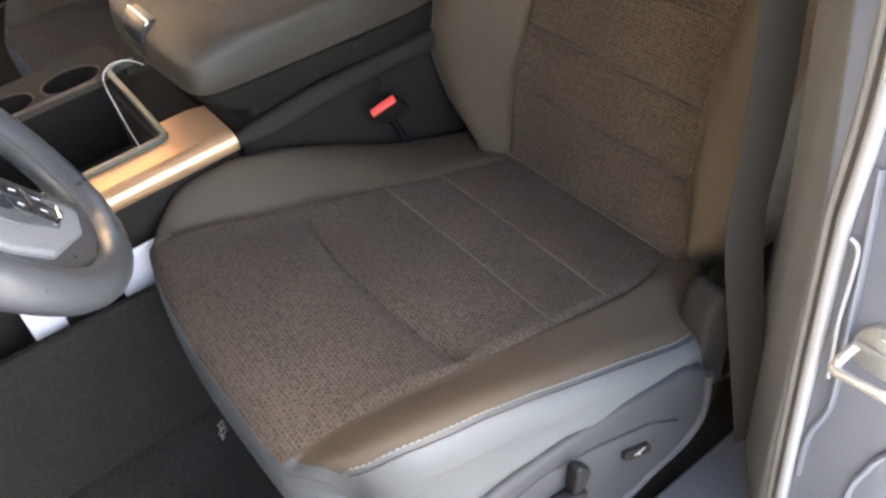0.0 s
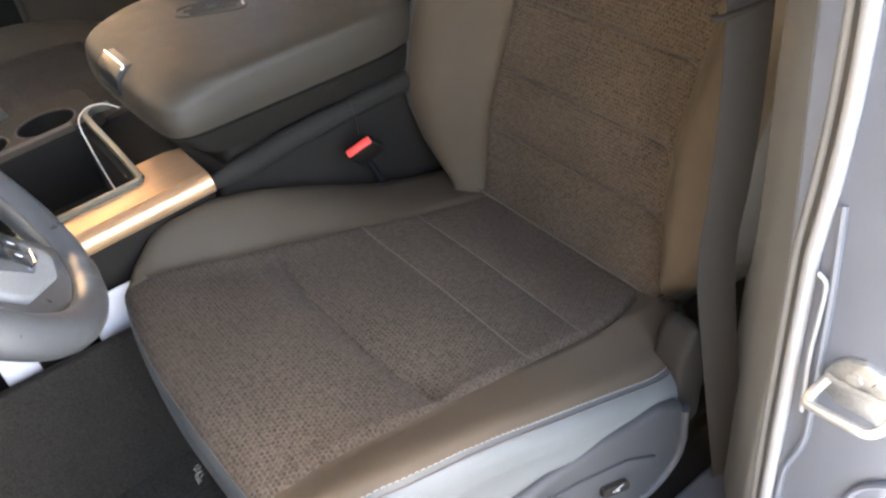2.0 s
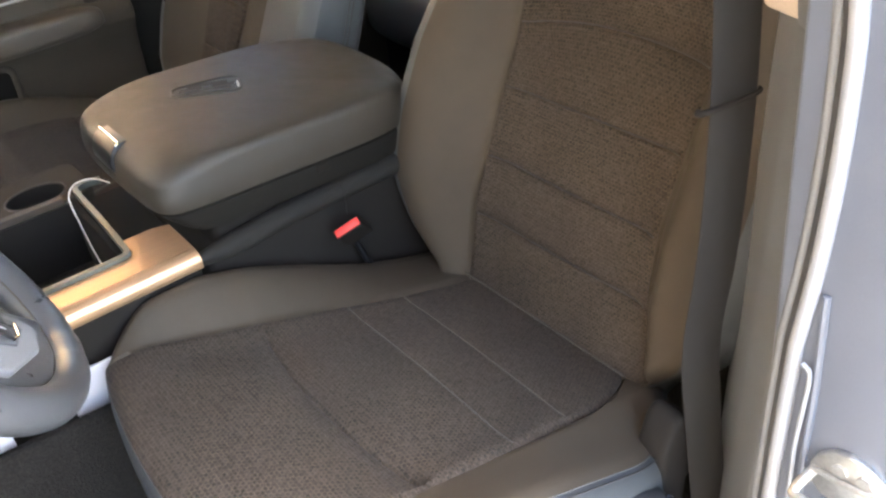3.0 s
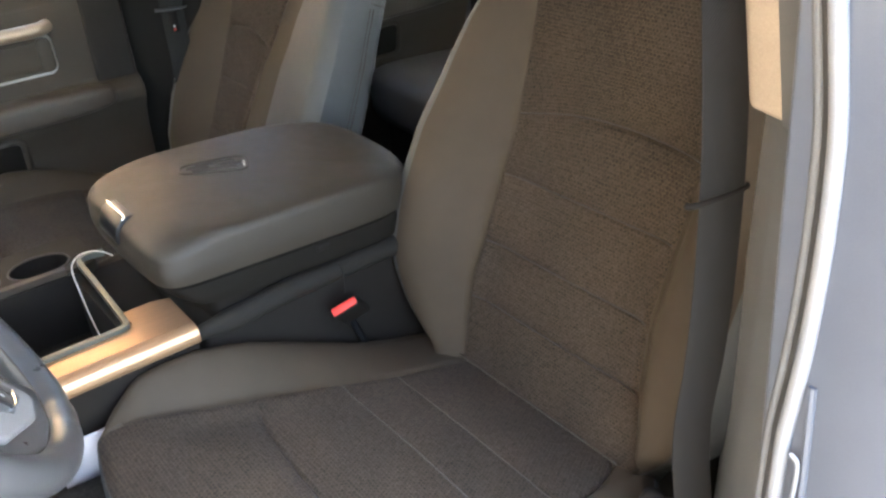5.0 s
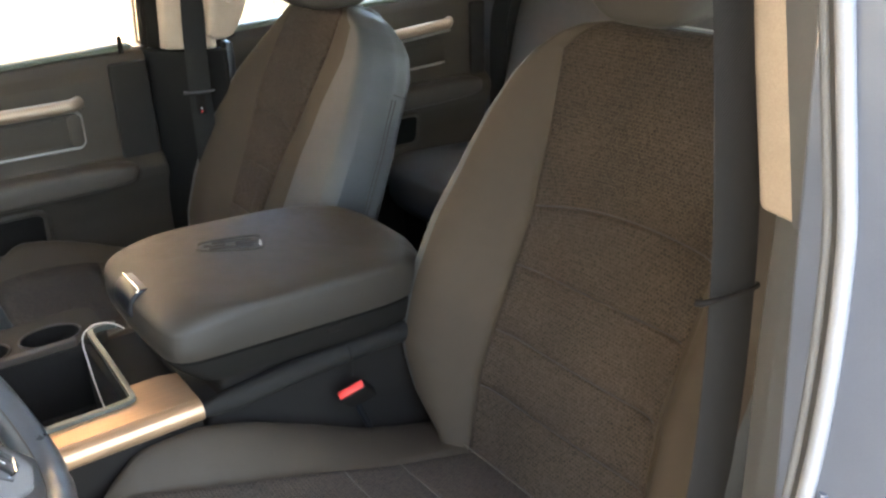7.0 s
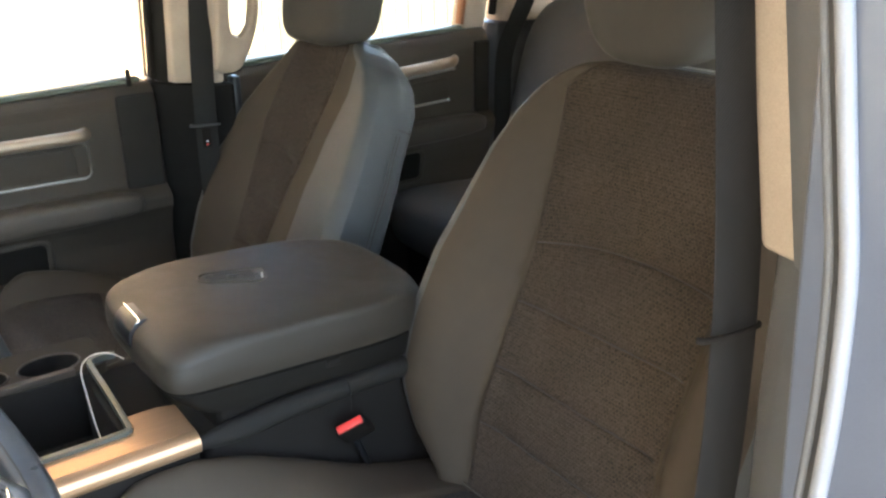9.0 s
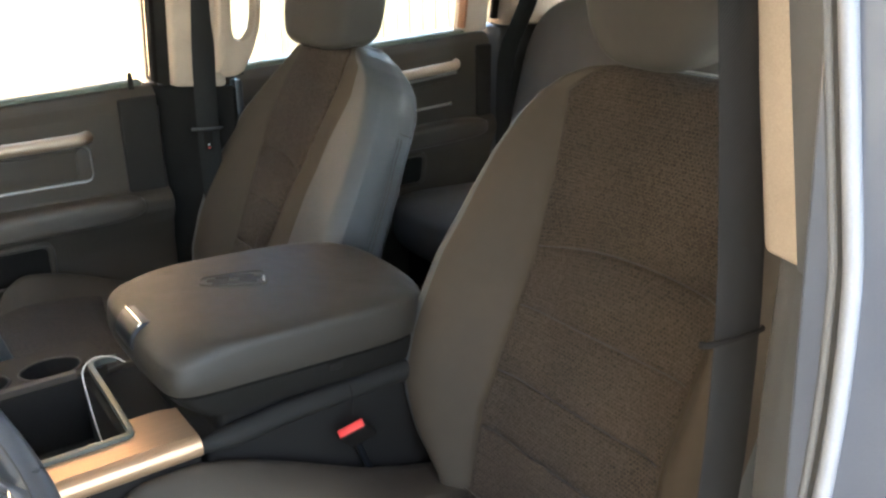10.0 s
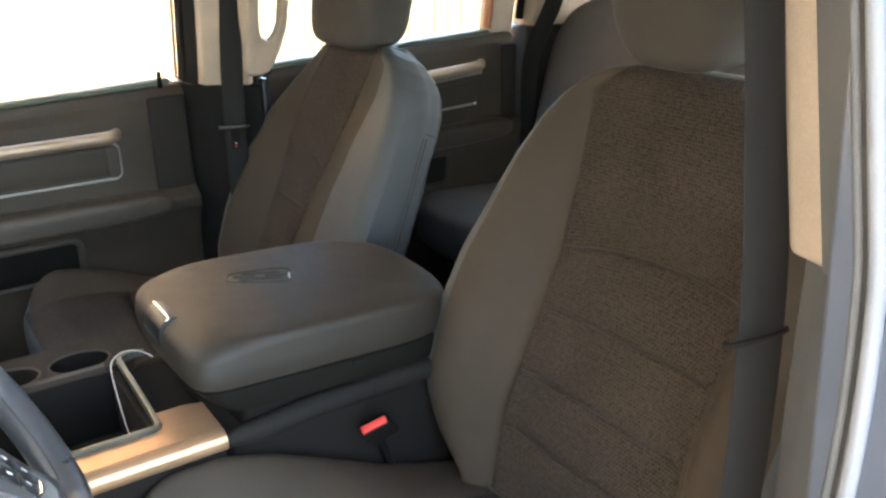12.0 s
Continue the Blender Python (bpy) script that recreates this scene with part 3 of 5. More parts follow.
for a, b in zip(turn_(outer), turn_(inner)):
    ring = []
    for k in range(12):
        q = 2 * math.pi * k / 12
        u = 0.5 + 0.5 * math.copysign(abs(math.cos(q)) ** 0.7, math.cos(q))
        p = a.lerp(b, u)
        deep = 0.017 * math.copysign(abs(math.sin(q)) ** 0.7, math.sin(q))
        ring.append(tumble(0.677 + deep + 0.008 * math.sin((p.z - 0.77) * 8.4) * -1, p.y, p.z))
    rings.append(ring)
part("bar", slabs(rings + rings[:1], closed=False), TAN_TRIM, grab)


# ---- front seats ----
PIPING = plain("seam_piping", (0.030, 0.024, 0.022), 0.7)
# pale colour carries the rim light on the top edge of the backrest
RIM_LIGHT = plain("rim_light_welt", (0.42, 0.41, 0.40), 0.18, spec=0.7, depth=0.00002)
BASE_Y, BASE_Z = -0.215, 0.300


def spaced(breaks, counts):
    out = []
    for a, b, n in zip(breaks, breaks[1:], counts):
        out += [a + (b - a) * k / n for k in range(n)]
    return out + [breaks[-1]]


def seat(name, label, cx, sg, dy, dz, dial, back_dy=0.0, lean=21.8, puff=1.0, slim=False):
    """A bucket seat; local +x is towards the console. sg mirrors it."""
    root = thing(name, label, "car seat", (cx, dy - 0.02, 0.0), "front seats")
    flip = sg < 0

    def place(x, y, z):
        return (cx + sg * x, y + dy, z + dz)

    lean = radians(lean)

    # cushion
    yr, yf, half_in, half_out = -0.262, 0.324, 0.272, 0.284
    inner = lambda y: lerp(y, (-0.22, -0.08, 0.05, 0.16, 0.25, 0.32), (0.131, 0.138, 0.155, 0.174, 0.205, 0.222))
    outer = lambda y: -lerp(y, (-0.22, 0.05, 0.13, 0.22, 0.32), (0.187, 0.189, 0.186, 0.178, 0.174))
    top = lambda y: lerp(y, (-0.27, -0.215, -0.10, 0.0, 0.10, 0.20, 0.26, 0.33), (0.282, 0.298, 0.326, 0.352, 0.375, 0.391, 0.397, 0.392))
    bump = lambda y: lerp(y, (-0.26, -0.17, -0.10, -0.02, 0.07, 0.15, 0.24, 0.32), (-0.014, -0.010, 0.000, 0.021, 0.041, 0.050, 0.039, 0.008))
    bump_out = lambda y: lerp(y, (-0.26, -0.20, -0.115, 0.0, 0.08, 0.15, 0.24, 0.30, 0.32), (-0.030, -0.028, -0.018, 0.004, 0.022, 0.036, 0.042, 0.030, 0.010))
    seams = ((0.107, 0.0036, 0.0092), (-0.010, 0.002, 0.001), (-0.094, 0.002, 0.001))
    A = spaced((-1.0, -0.93, -0.67, -0.65, -0.63, -0.61, 0.61, 0.63, 0.65, 0.67, 0.93, 1.0), (9, 9, 1, 1, 1, 34, 1, 1, 1, 9, 9))
    ys = sorted({round(v, 5) for v in list(np.linspace(yr, 0.26, 70)) + list(np.linspace(0.262, yf, 22)) + [s[0] + o for s in seams for o in (-0.0035, 0.0, 0.0035)]})
    grid, uvs = [], []
    for y0 in ys:
        b = (y0 - yr) / (yf - yr)
        row, ur = [], []
        for a in A:
            y = y0 - 0.030 * abs(a) ** 5 * b ** 6 - 0.052 * max(0.0, (a + 0.1) / 1.1) ** 1.7 * b ** 5
            if abs(a) < 0.63:
                y += 0.020 * (1 - (a / 0.63) ** 2) * math.exp(-((y0 - 0.107) / 0.06) ** 2)
            lo, hi = outer(y0), inner(y0)
            half = half_in if a > 0 else (half_out + lo) * (1 - 0.50 * b ** 14) - lo     # rounded front corner by the door
            if a < -0.63:
                y -= 0.018 * ((-a - 0.63) / 0.37) ** 2 * b ** 14
            if a > 0.63:
                x = hi + (half - hi) * (a - 0.63) / 0.37
            elif a < -0.63:
                x = lo + (half + lo) * (a + 0.63) / 0.37
            else:
                x = (lo + hi) / 2 + (hi - lo) / 2 * a / 0.63
            x *= 1 - 0.05 * b ** 14
            if a < 0:                              # rear corner drawn in behind the hinge
                x *= 1 - 0.30 * (max(0.0, -0.115 - y0) / 0.147) ** 2
            z = top(y0)
            edge = hi if x > 0 else -lo
            k = (abs(x) - edge) / (half - edge)
            if k > 0:
                z += (bump(y0) if x > 0 else bump_out(y0)) * math.sin(min(1.0, k * 1.25) * math.pi / 2) ** 1.3
            else:
                z += 0.010 * (1 - (abs(x) / edge) ** 2) * (0.4 + 0.6 * b) + 0.18 * bump(y0) * max(0, 1 + k * 3)
                for s0, groove, soft in seams:
                    z -= (groove * max(0.0, 1 - abs(y0 - s0) / 0.0035) + soft * math.exp(-((y0 - s0) / 0.016) ** 2)) * min(1.0, -k * 6)
                z += 0.0012 * noise.noise((x * 14, y * 14, 2.0)) + 0.0018 * noise.noise((x * 5 + 4, y * 5, 7.0))
            if abs(abs(a) - 0.63) < 1e-6:
                z -= (0.005 if a > 0 else 0.007) * (1 - b ** 16)
            if abs(abs(a) - 0.93) < 0.012:
                z -= 0.0012
            z += 0.0022 * noise.noise((x * 8, y * 6, 11.0)) * min(1.0, max(0.0, k) * 3)
            z -= round_drop(half * (1 - 0.05 * b ** 14) * (1 - 0.30 * (max(0.0, -0.115 - y0) / 0.147) ** 2 if a < 0 else 1.0) - abs(x), 9, 0.040) + round_drop(9, max(0.0, (yf - y0)), 0.026)
            row.append(place(x, y, z))
            ur.append((x, y))
        grid.append(row)
        uvs.append(ur)
    i0, i1, j0, j1 = A.index(-0.63), A.index(0.63), A.index(-0.93), A.index(0.93)
    cut = lambda g, p, q: [r[p:q + 1] for r in g]
    jf = next(i for i, y in enumerate(ys) if y > 0.3165)
    cushion = part("cushion", sheet(cut(grid[:jf + 1], i0, i1), cut(uvs[:jf + 1], i0, i1), flip), SEAT_CLOTH, root, "brown woven cloth seat cushion with stitched seams", sharp=60)
    part("front_roll", sheet(grid[jf:], uvs[jf:], flip), SIDE_VINYL, cushion, "narrow grey vinyl roll along the front edge", sharp=60)
    part("seam", tube([Vector(q) for q in grid[jf][j0:j1 + 1]], 0.0009, 5), PIPING, cushion)
    top_g, top_u = grid[:jf + 1], uvs[:jf + 1]
    jb = next(i for i, y in enumerate(ys) if y > 0.304)
    part("corner_panel", sheet(cut(top_g[jb:], j0, i0), cut(top_u[jb:], j0, i0), flip), SIDE_VINYL, cushion, "grey vinyl corner of the cushion", sharp=60)
    for p, q, mat in ((j0, i0, SEAT_VINYL), (0, j0, SIDE_VINYL), (i1, j1, SEAT_VINYL), (j1, len(A) - 1, SEAT_VINYL)):
        roll = mat is SIDE_VINYL or p == j1
        end = jb + 1 if p == j0 else jf + 1        # the door-side bolster stops short of the corner
        part("edge_roll" if roll else "bolster", sheet(cut(top_g[:end], p, q), cut(top_u[:end], p, q), flip), mat, cushion, "" if roll else "smooth brown vinyl side bolster", sharp=60)
    for s0, _, _ in seams[1:]:
        rowi = min(range(len(ys)), key=lambda i: abs(ys[i] - s0))
        part("seam", tube([Vector(q) + Vector((0, 0, 0.0007)) for q in grid[rowi][i0 + 1:i1]], 0.0010, 5), THREAD_DARK, cushion)
    # side wall of the cushion
    rim = [r[0] for r in grid] + grid[-1][1:-1] + [r[-1] for r in grid][::-1]
    n = len(rim)
    rows = []
    for k in range(9):
        t = k / 8
        ring = []
        for i, p in enumerate(rim):
            yy = p[1] - dy
            base = lerp(yy, (-0.27, -0.15, -0.112, -0.02, 0.06, 0.15, 0.25, 0.32), (0.270, 0.290, 0.294, 0.304, 0.316, 0.322, 0.315, 0.288)) + dz
            ox, oy = p[0] - cx, yy - 0.03
            ln = math.hypot(ox, oy)
            bulge = 0.006 * t * t - 0.006 * max(0.0, t - 0.85) / 0.15
            base = min(base, p[2] - 0.03)
            ring.append((p[0] + (bulge if p[0] > cx else -bulge) * min(1, abs(ox) / 0.2), p[1] + (0.003 * math.sin(math.pi * t) - 0.004 * t) * max(0, oy) / ln, p[2] + (base - p[2]) * t))
        rows.append(ring)
    g = len(grid)
    for c0, c1, mat, what in ((0, g - 4, SIDE_VINYL, "grey vinyl cushion side"), (g - 4, n - g + 3, SIDE_VINYL, "grey vinyl cushion front"), (n - g + 3, n - 1, SIDE_VINYL, "grey vinyl cushion side")):
        part("front_cover" if "front" in what else "side_cover", sheet([r[c0:c1 + 1] for r in rows], None, not flip), mat, cushion, what, sharp=60)
    part("cushion_pan", box(cx - 0.255, cx + 0.255, dy - 0.27, dy + 0.285, dz + 0.15, dz + 0.26, 0.03), BLACK_PLASTIC, root)
    # stitches along the outer bolster
    ia = min(range(len(A)), key=lambda i: abs(A[i] + 0.93))
    V, F, run = [], [], 0.0
    line = [Vector(r[ia]) for r in grid[2:-8]]
    for p, q in zip(line, line[1:]):
        L, d = (q - p).length, (q - p).normalized()
        while run < L:
            c = p + d * run
            st = tube([c - d * 0.0024 + Vector((0, 0, 0.0004)), c + Vector((0, 0, 0.0014)), c + d * 0.0024 + Vector((0, 0, 0.0004))], 0.0006, 5)
            F += [tuple(i + len(V) for i in f) for f in st[1]]
            V += st[0]
            run += 0.0068
        run -= L
    part("seam", tube([p + Vector((-0.0068 * sg, 0, -0.0012)) for p in line], 0.0012, 6), PIPING, cushion)
    part("stitching", (V, F), THREAD, cushion, "pale top-stitching along the bolster")
    for x0 in (-0.205, 0.205):
        part("rail", box(cx + x0 - 0.025, cx + x0 + 0.025, dy - 0.30, dy + 0.26, 0.012, 0.055, 0.006), BLACK_PLASTIC, root)
        for yy in (-0.22, 0.16):
            part("riser", prism([(dy + yy - 0.035, 0.05), (dy + yy + 0.035, 0.05), (dy + yy + 0.05, 0.17 + dz), (dy + yy - 0.05, 0.17 + dz)], cx + x0 - 0.012, cx + x0 + 0.012, "x", 0.004), BLACK_PLASTIC, root)

    # backrest: s runs up the back, n stands out of it
    cs, sn = math.cos(lean), math.sin(lean)

    def back(x, s, nn):
        return place(x, BASE_Y + back_dy - s * sn + nn * cs, BASE_Z + s * cs + nn * sn)

    wide = lambda s: lerp(s, (-0.06, 0.0, 0.02, 0.045, 0.09, 0.13, 0.16, 0.22, 0.30, 0.40, 0.48, 0.54, 0.58, 0.605, 0.627, 0.641), (0.170, 0.196, 0.216, 0.243, 0.271, 0.283, 0.286, 0.291, 0.289, 0.280, 0.270, 0.254, 0.232, 0.206, 0.170, 0.128))
    s_in = lambda s: lerp(s, (-0.05, 0.02, 0.12, 0.32, 0.37, 0.47, 0.59, 0.641), (0.133, 0.135, 0.143, 0.142, 0.143, 0.157, 0.176, 0.118))
    b_top = 0.642
    out_in = lambda s: lerp(s, (-0.06, 0.02, 0.11, 0.20, 0.35, 0.6, 0.641), (0.200, 0.194, 0.170, 0.155, 0.157, 0.160, 0.110))
    slim_in = lambda s: lerp(s, (-0.06, 0.2, 0.36, 0.475, 0.56, 0.62, 0.641), (0.030, 0.038, 0.058, 0.094, 0.120, 0.130, 0.10))
    slim_edge = lambda s: lerp(s, (-0.06, 0.25, 0.35, 0.45, 0.54, 0.60, 0.641), (0.130, 0.138, 0.138, 0.153, 0.182, 0.176, 0.118))
    slim_out = lambda s: lerp(s, (-0.06, 0.20, 0.44, 0.54, 0.62, 0.641), (0.090, 0.096, 0.124, 0.095, 0.052, 0.040))
    slim_wide = lambda s: lerp(s, (-0.06, 0.0, 0.06, 0.12, 0.20, 0.29, 0.37, 0.45, 0.54, 0.60, 0.627, 0.641), (0.165, 0.195, 0.225, 0.246, 0.266, 0.274, 0.262, 0.228, 0.158, 0.106, 0.080, 0.062))
    bumpn = lambda s: lerp(s, (-0.06, 0.0, 0.06, 0.12, 0.20, 0.32, 0.42, 0.52, 0.60, 0.66), (0.012, 0.026, 0.052, 0.070, 0.076, 0.070, 0.052, 0.026, 0.008, 0.0))
    base_n = lambda s: lerp(s, (-0.06, 0.0, 0.12, 0.25, 0.40, 0.55, 0.66), (-0.008, 0.0, 0.008, 0.006, 0.004, 0.012, 0.018))
    bseams = (0.100, 0.186, 0.286, 0.386)
    ss = sorted({round(v, 5) for v in list(np.linspace(-0.055, 0.58, 70)) + list(np.linspace(0.585, b_top, 26)) + [q + o for q in bseams for o in (-0.003, 0.0, 0.003)]})
    grid, uvs = [], []
    for s in ss:
        row, ur = [], []
        w, e = wide(s), min(s_in(s), wide(s) - 0.012)
        for a in A:
            x = a / 0.63 * e if abs(a) <= 0.63 else math.copysign(e + (w - e) * (abs(a) - 0.63) / 0.37, a)
            if a < 0 and not slim:                 # the outer edge of the insert runs nearly straight
                e_out = min(out_in(s), w - 0.012)
                x = a / 0.63 * e_out if a >= -0.63 else -(e_out + (w - e_out) * (-a - 0.63) / 0.37)
            if slim:                               # narrow insert, side cover drawn round to the front
                ei, eo, bi, wo = slim_in(s), slim_out(s), slim_edge(s), slim_wide(s)
                if abs(a) <= 0.63:
                    x = (ei - eo) / 2 + (ei + eo) / 2 * a / 0.63
                elif a < 0:
                    x = -(eo + (wo - eo) * (-a - 0.63) / 0.37)
                else:
                    x = ei + (bi - ei) * (a - 0.63) / 0.30 if a <= 0.93 else bi + (w - bi) * (a - 0.93) / 0.07
            nn = base_n(s)
            side_e = (ei if x > 0 else eo) if slim else e_out if a < 0 else e
            reach = wo if slim and x < 0 else w
            k = (abs(x) - side_e) / max(0.02, reach - side_e)
            if k > 1e-6:
                if x < 0 and not slim:             # the door side swells at once and rolls back
                    nn += 0.55 * puff * bumpn(s) * math.sin(min(1.0, k * 3.2) * math.pi / 2) - 0.030 * max(0.0, k - 0.35) ** 2
                else:
                    nn += (0.45 if slim and x < 0 else puff) * bumpn(s) * math.sin(min(1.0, k * 1.3) * math.pi / 2) ** 1.2
                nn += 0.0024 * noise.noise((x * 8, s * 6, 21.0)) * min(1.0, k * 3)
            else:
                nn += 0.006 * (1 - (x / side_e) ** 2) + 0.16 * puff * bumpn(s) * max(0, 1 + k * 3.0) ** 2
                for q in bseams:
                    nn -= (0.003 * max(0.0, 1 - abs(s - q) / 0.003) + 0.0028 * math.exp(-((s - q) / 0.014) ** 2)) * min(1.0, max(0.0, -k) * 6)
                nn += 0.0015 * noise.noise((x * 9, s * 9, 5.0))
            if abs(abs(a) - 0.63) < 1e-6:
                nn -= 0.004
            nn -= round_drop(max(0.0, reach - abs(x)), 9, 0.040 if x < 0 and not slim else 0.023) + round_drop(9, b_top - s, 0.036)
            u = max(-1.0, min(1.0, a / 0.63))
            arch = (0.010 - 0.008 * u - 0.018 * u * u) * (1 - max(0.0, abs(a) - 0.63) / 0.37)
            row.append(back(x, s + arch * math.exp(-((s - bseams[-1]) / 0.06) ** 2), nn))
            ur.append((x, s + 3))
        grid.append(row)
        uvs.append(ur)
    rest = part("backrest", sheet(cut(grid, i0, i1), cut(uvs, i0, i1), flip), SEAT_CLOTH, root, "brown woven cloth backrest with cross seams", sharp=60)
    part("bolster", sheet(cut(grid, j0, i0), cut(uvs, j0, i0), flip), SEAT_VINYL, rest, "smooth brown vinyl side bolster", sharp=60)
    part("edge_roll", sheet(cut(grid, 0, j0), cut(uvs, 0, j0), flip), SIDE_VINYL, rest, sharp=60)
    part("bolster", sheet(cut(grid, i1, j1), cut(uvs, i1, j1), flip), SEAT_VINYL, rest, "smooth brown vinyl side bolster", sharp=60)
    part("edge_roll", sheet(cut(grid, j1, len(A) - 1), cut(uvs, j1, len(A) - 1), flip), SIDE_VINYL, rest, sharp=60)
    for q in bseams if dial else ():
        rowi = min(range(len(ss)), key=lambda i: abs(ss[i] - q))
        part("seam", tube([Vector(v) + Vector((0, 0.0007 * cs, 0.0007 * sn)) for v in grid[rowi][i0 + 1:i1]], 0.0010, 5), PIPING, rest)
    if dial:
        part("tuck_seam", tube([back(x, 0.006, 0.012) for x in np.linspace(-0.172, 0.134, 24)], 0.0013, 6), THREAD_DARK, rest, "pale seam where cushion and backrest meet")
    # side and top band, then the back panel
    keys = [(A[0], s) for s in ss] + [(a, ss[-1]) for a in A[1:-1]] + [(A[-1], s) for s in ss[::-1]]
    rim = [r[0] for r in grid] + grid[-1][1:-1] + [r[-1] for r in grid][::-1]
    fwd = Vector((0, cs, sn))
    crease = 6 if slim else 7
    rows = []
    for k in range(11):
        t = k / 10
        ring = []
        for (a, s), p in zip(keys, rim):
            q = Vector(p)
            front = (q - Vector(back(0, 0, 0))).dot(fwd)
            depth = front + lerp(s, (-0.05, 0.1, 0.4, 0.6, 0.66), (0.087, 0.107, 0.102, 0.077, 0.062)) + (0.026 * math.exp(-((s - 0.57) / 0.09) ** 2) if slim else 0.0)
            out = 0.007 * math.sin(math.pi * min(1.0, t * 1.1)) - 0.024 * max(0.0, t - 0.78) / 0.22 * (t - 0.78) / 0.22
            if k == crease:
                out -= 0.0035
            side = Vector((math.copysign(1, p[0] - cx), 0, 0)) if abs(a) > 0.99 else Vector((0, -sn, cs))
            ring.append(q - fwd * depth * t + side * out)
        rows.append(ring)
    part("side_cover", sheet(rows, None, not flip), SIDE_VINYL, rest, "grey vinyl side with a stitched edge seam", sharp=50)
    m = len(ss)
    lo_, hi_ = (next(i for i, s in enumerate(ss) if s > v) for v in (-0.02, 0.50 if slim else 0.42))
    for ring, rr in ((rows[crease - 1], 0.0013), (rows[crease], 0.0020)):
        part("piping", tube(ring[-m:][::-1][lo_:hi_], rr, 6), PIPING, rest, "dark stitched seam of the side cover")
    top_ring = [r[len(rim) - 1 - hi_] for r in rows[crease - 1:]]
    part("piping", tube(top_ring, 0.0014, 6), PIPING, rest)
    rim_top = rows[3][len(ss) + len(A) // 2 - 6:len(ss) + len(A) - 14]
    part("piping", tube([Vector(q) + Vector((0, 0, 0.0006)) for q in rim_top], 0.0016, 8), RIM_LIGHT, rest, "glossy welt paled to stand in for rim light along the top edge")
    last = rows[-1]
    left, right = last[:m], last[-m:][::-1]
    bk = [[Vector(l).lerp(Vector(r), u) - fwd * 0.018 * math.sin(math.pi * u) for u in np.linspace(0, 1, 12)] for l, r in zip(left, right)]
    part("back_panel", sheet(bk, None, not flip), SIDE_VINYL, rest)

    # headrest on two posts
    def tilt(x, y, z):
        taper = 0.34 if dial else 0.16 if x > 0 else 0.02
        return (x * (1 + taper * min(0.4, z / 0.09)) + (0.0 if dial else 0.14 * min(0.0, z)), y + 0.012 * math.cos(x / 0.13) - z * 0.30, z)

    hc = back(0.0, 0.738 if dial else 0.734, 0.055 if dial else 0.008)
    head = part("headrest", blob(hc, (0.130 if dial else 0.135, 0.058, 0.100), (0.62 if dial else 0.42, 0.44), 56, 36, tilt), HEAD_VINYL, root, "rounded taupe headrest")
    for x0 in (-0.062, 0.062):
        part("post", tube([back(x0, 0.60, -0.012), back(x0, 0.66, -0.008), back(x0, 0.74, 0.01)], 0.0062, 12), CHROME, head, "chrome headrest post")
        part("collar", tube([back(x0, 0.630, -0.012), back(x0, 0.647, -0.010)], lambda q: 0.016 - 0.004 * q, 14), BLACK_PLASTIC, head)

    if dial:
        # chrome edge of the post collar, placed to fit the camera's view
        part("release_tab", tube([back(0.056, 0.651, -0.006), back(0.050, 0.652, -0.006), back(0.040, 0.652, -0.006)], 0.0038, 10), CHROME, head, "chrome edge of a headrest post collar")

    # outer shield and recliner cover
    X = lambda x: cx + sg * x
    hinge = [(-0.200, 0.170), (-0.206, 0.300), (-0.198, 0.330), (-0.180, 0.342), (-0.164, 0.330), (-0.152, 0.296), (-0.148, 0.250), (-0.152, 0.170)]
    part("recliner_cover", prism([(a + dy, b + dz) for a, b in hinge], X(-0.280), X(-0.236), "x", 0.016, 6), HINGE_BROWN, root, "rounded dark brown hinge cover")
    poly = [(-0.152, 0.168), (-0.153, 0.236), (-0.145, 0.254), (-0.112, 0.274), (-0.02, 0.296), (0.06, 0.310), (0.15, 0.317), (0.235, 0.310), (0.262, 0.24), (0.25, 0.150), (0.10, 0.118), (-0.012, 0.112), (-0.06, 0.121), (-0.11, 0.127), (-0.138, 0.143)]
    shield = part("side_shield", prism([(a + dy, b + dz) for a, b in poly], X(-0.292), X(-0.262), "x", 0.009, 3), SHIELD_PLASTIC, root, "grey moulded plastic seat shield")
    edge_ = [(0.25, 0.152), (0.10, 0.121), (-0.012, 0.115), (-0.06, 0.124), (-0.11, 0.130), (-0.138, 0.146), (-0.150, 0.172), (-0.151, 0.235)]
    part("shield_rim", tube(smooth_path([(X(-0.291), a + dy, b + dz) for a, b in edge_], 6), 0.0065, 10, up=(1, 0, 0)), SHIELD_PLASTIC, shield, "raised lower edge of the shield")
    poly2 = [(-0.106, 0.162), (-0.100, 0.196), (-0.05, 0.236), (0.03, 0.272), (0.10, 0.294), (0.20, 0.296), (0.212, 0.19), (0.07, 0.150), (-0.06, 0.146)]
    part("recess", prism([(a + dy, b + dz) for a, b in poly2], X(-0.296), X(-0.288), "x", 0.003, 2), SHIELD_PLASTIC, shield)
    if dial:
        # slider, recline lever and lumbar switch
        sl = [(0.140, 0.246), (0.134, 0.264), (0.084, 0.252), (0.062, 0.242), (0.060, 0.229), (0.095, 0.231)]
        part("slider_switch", prism([(a + dy, b + dz) for a, b in sl], X(-0.314), X(-0.296), "x", 0.005, 3), SWITCH_BLACK, shield, "black seat slider switch")
        rl = [(0.082, 0.252), (0.068, 0.249), (0.055, 0.266), (0.056, 0.275), (0.069, 0.292), (0.076, 0.290)]
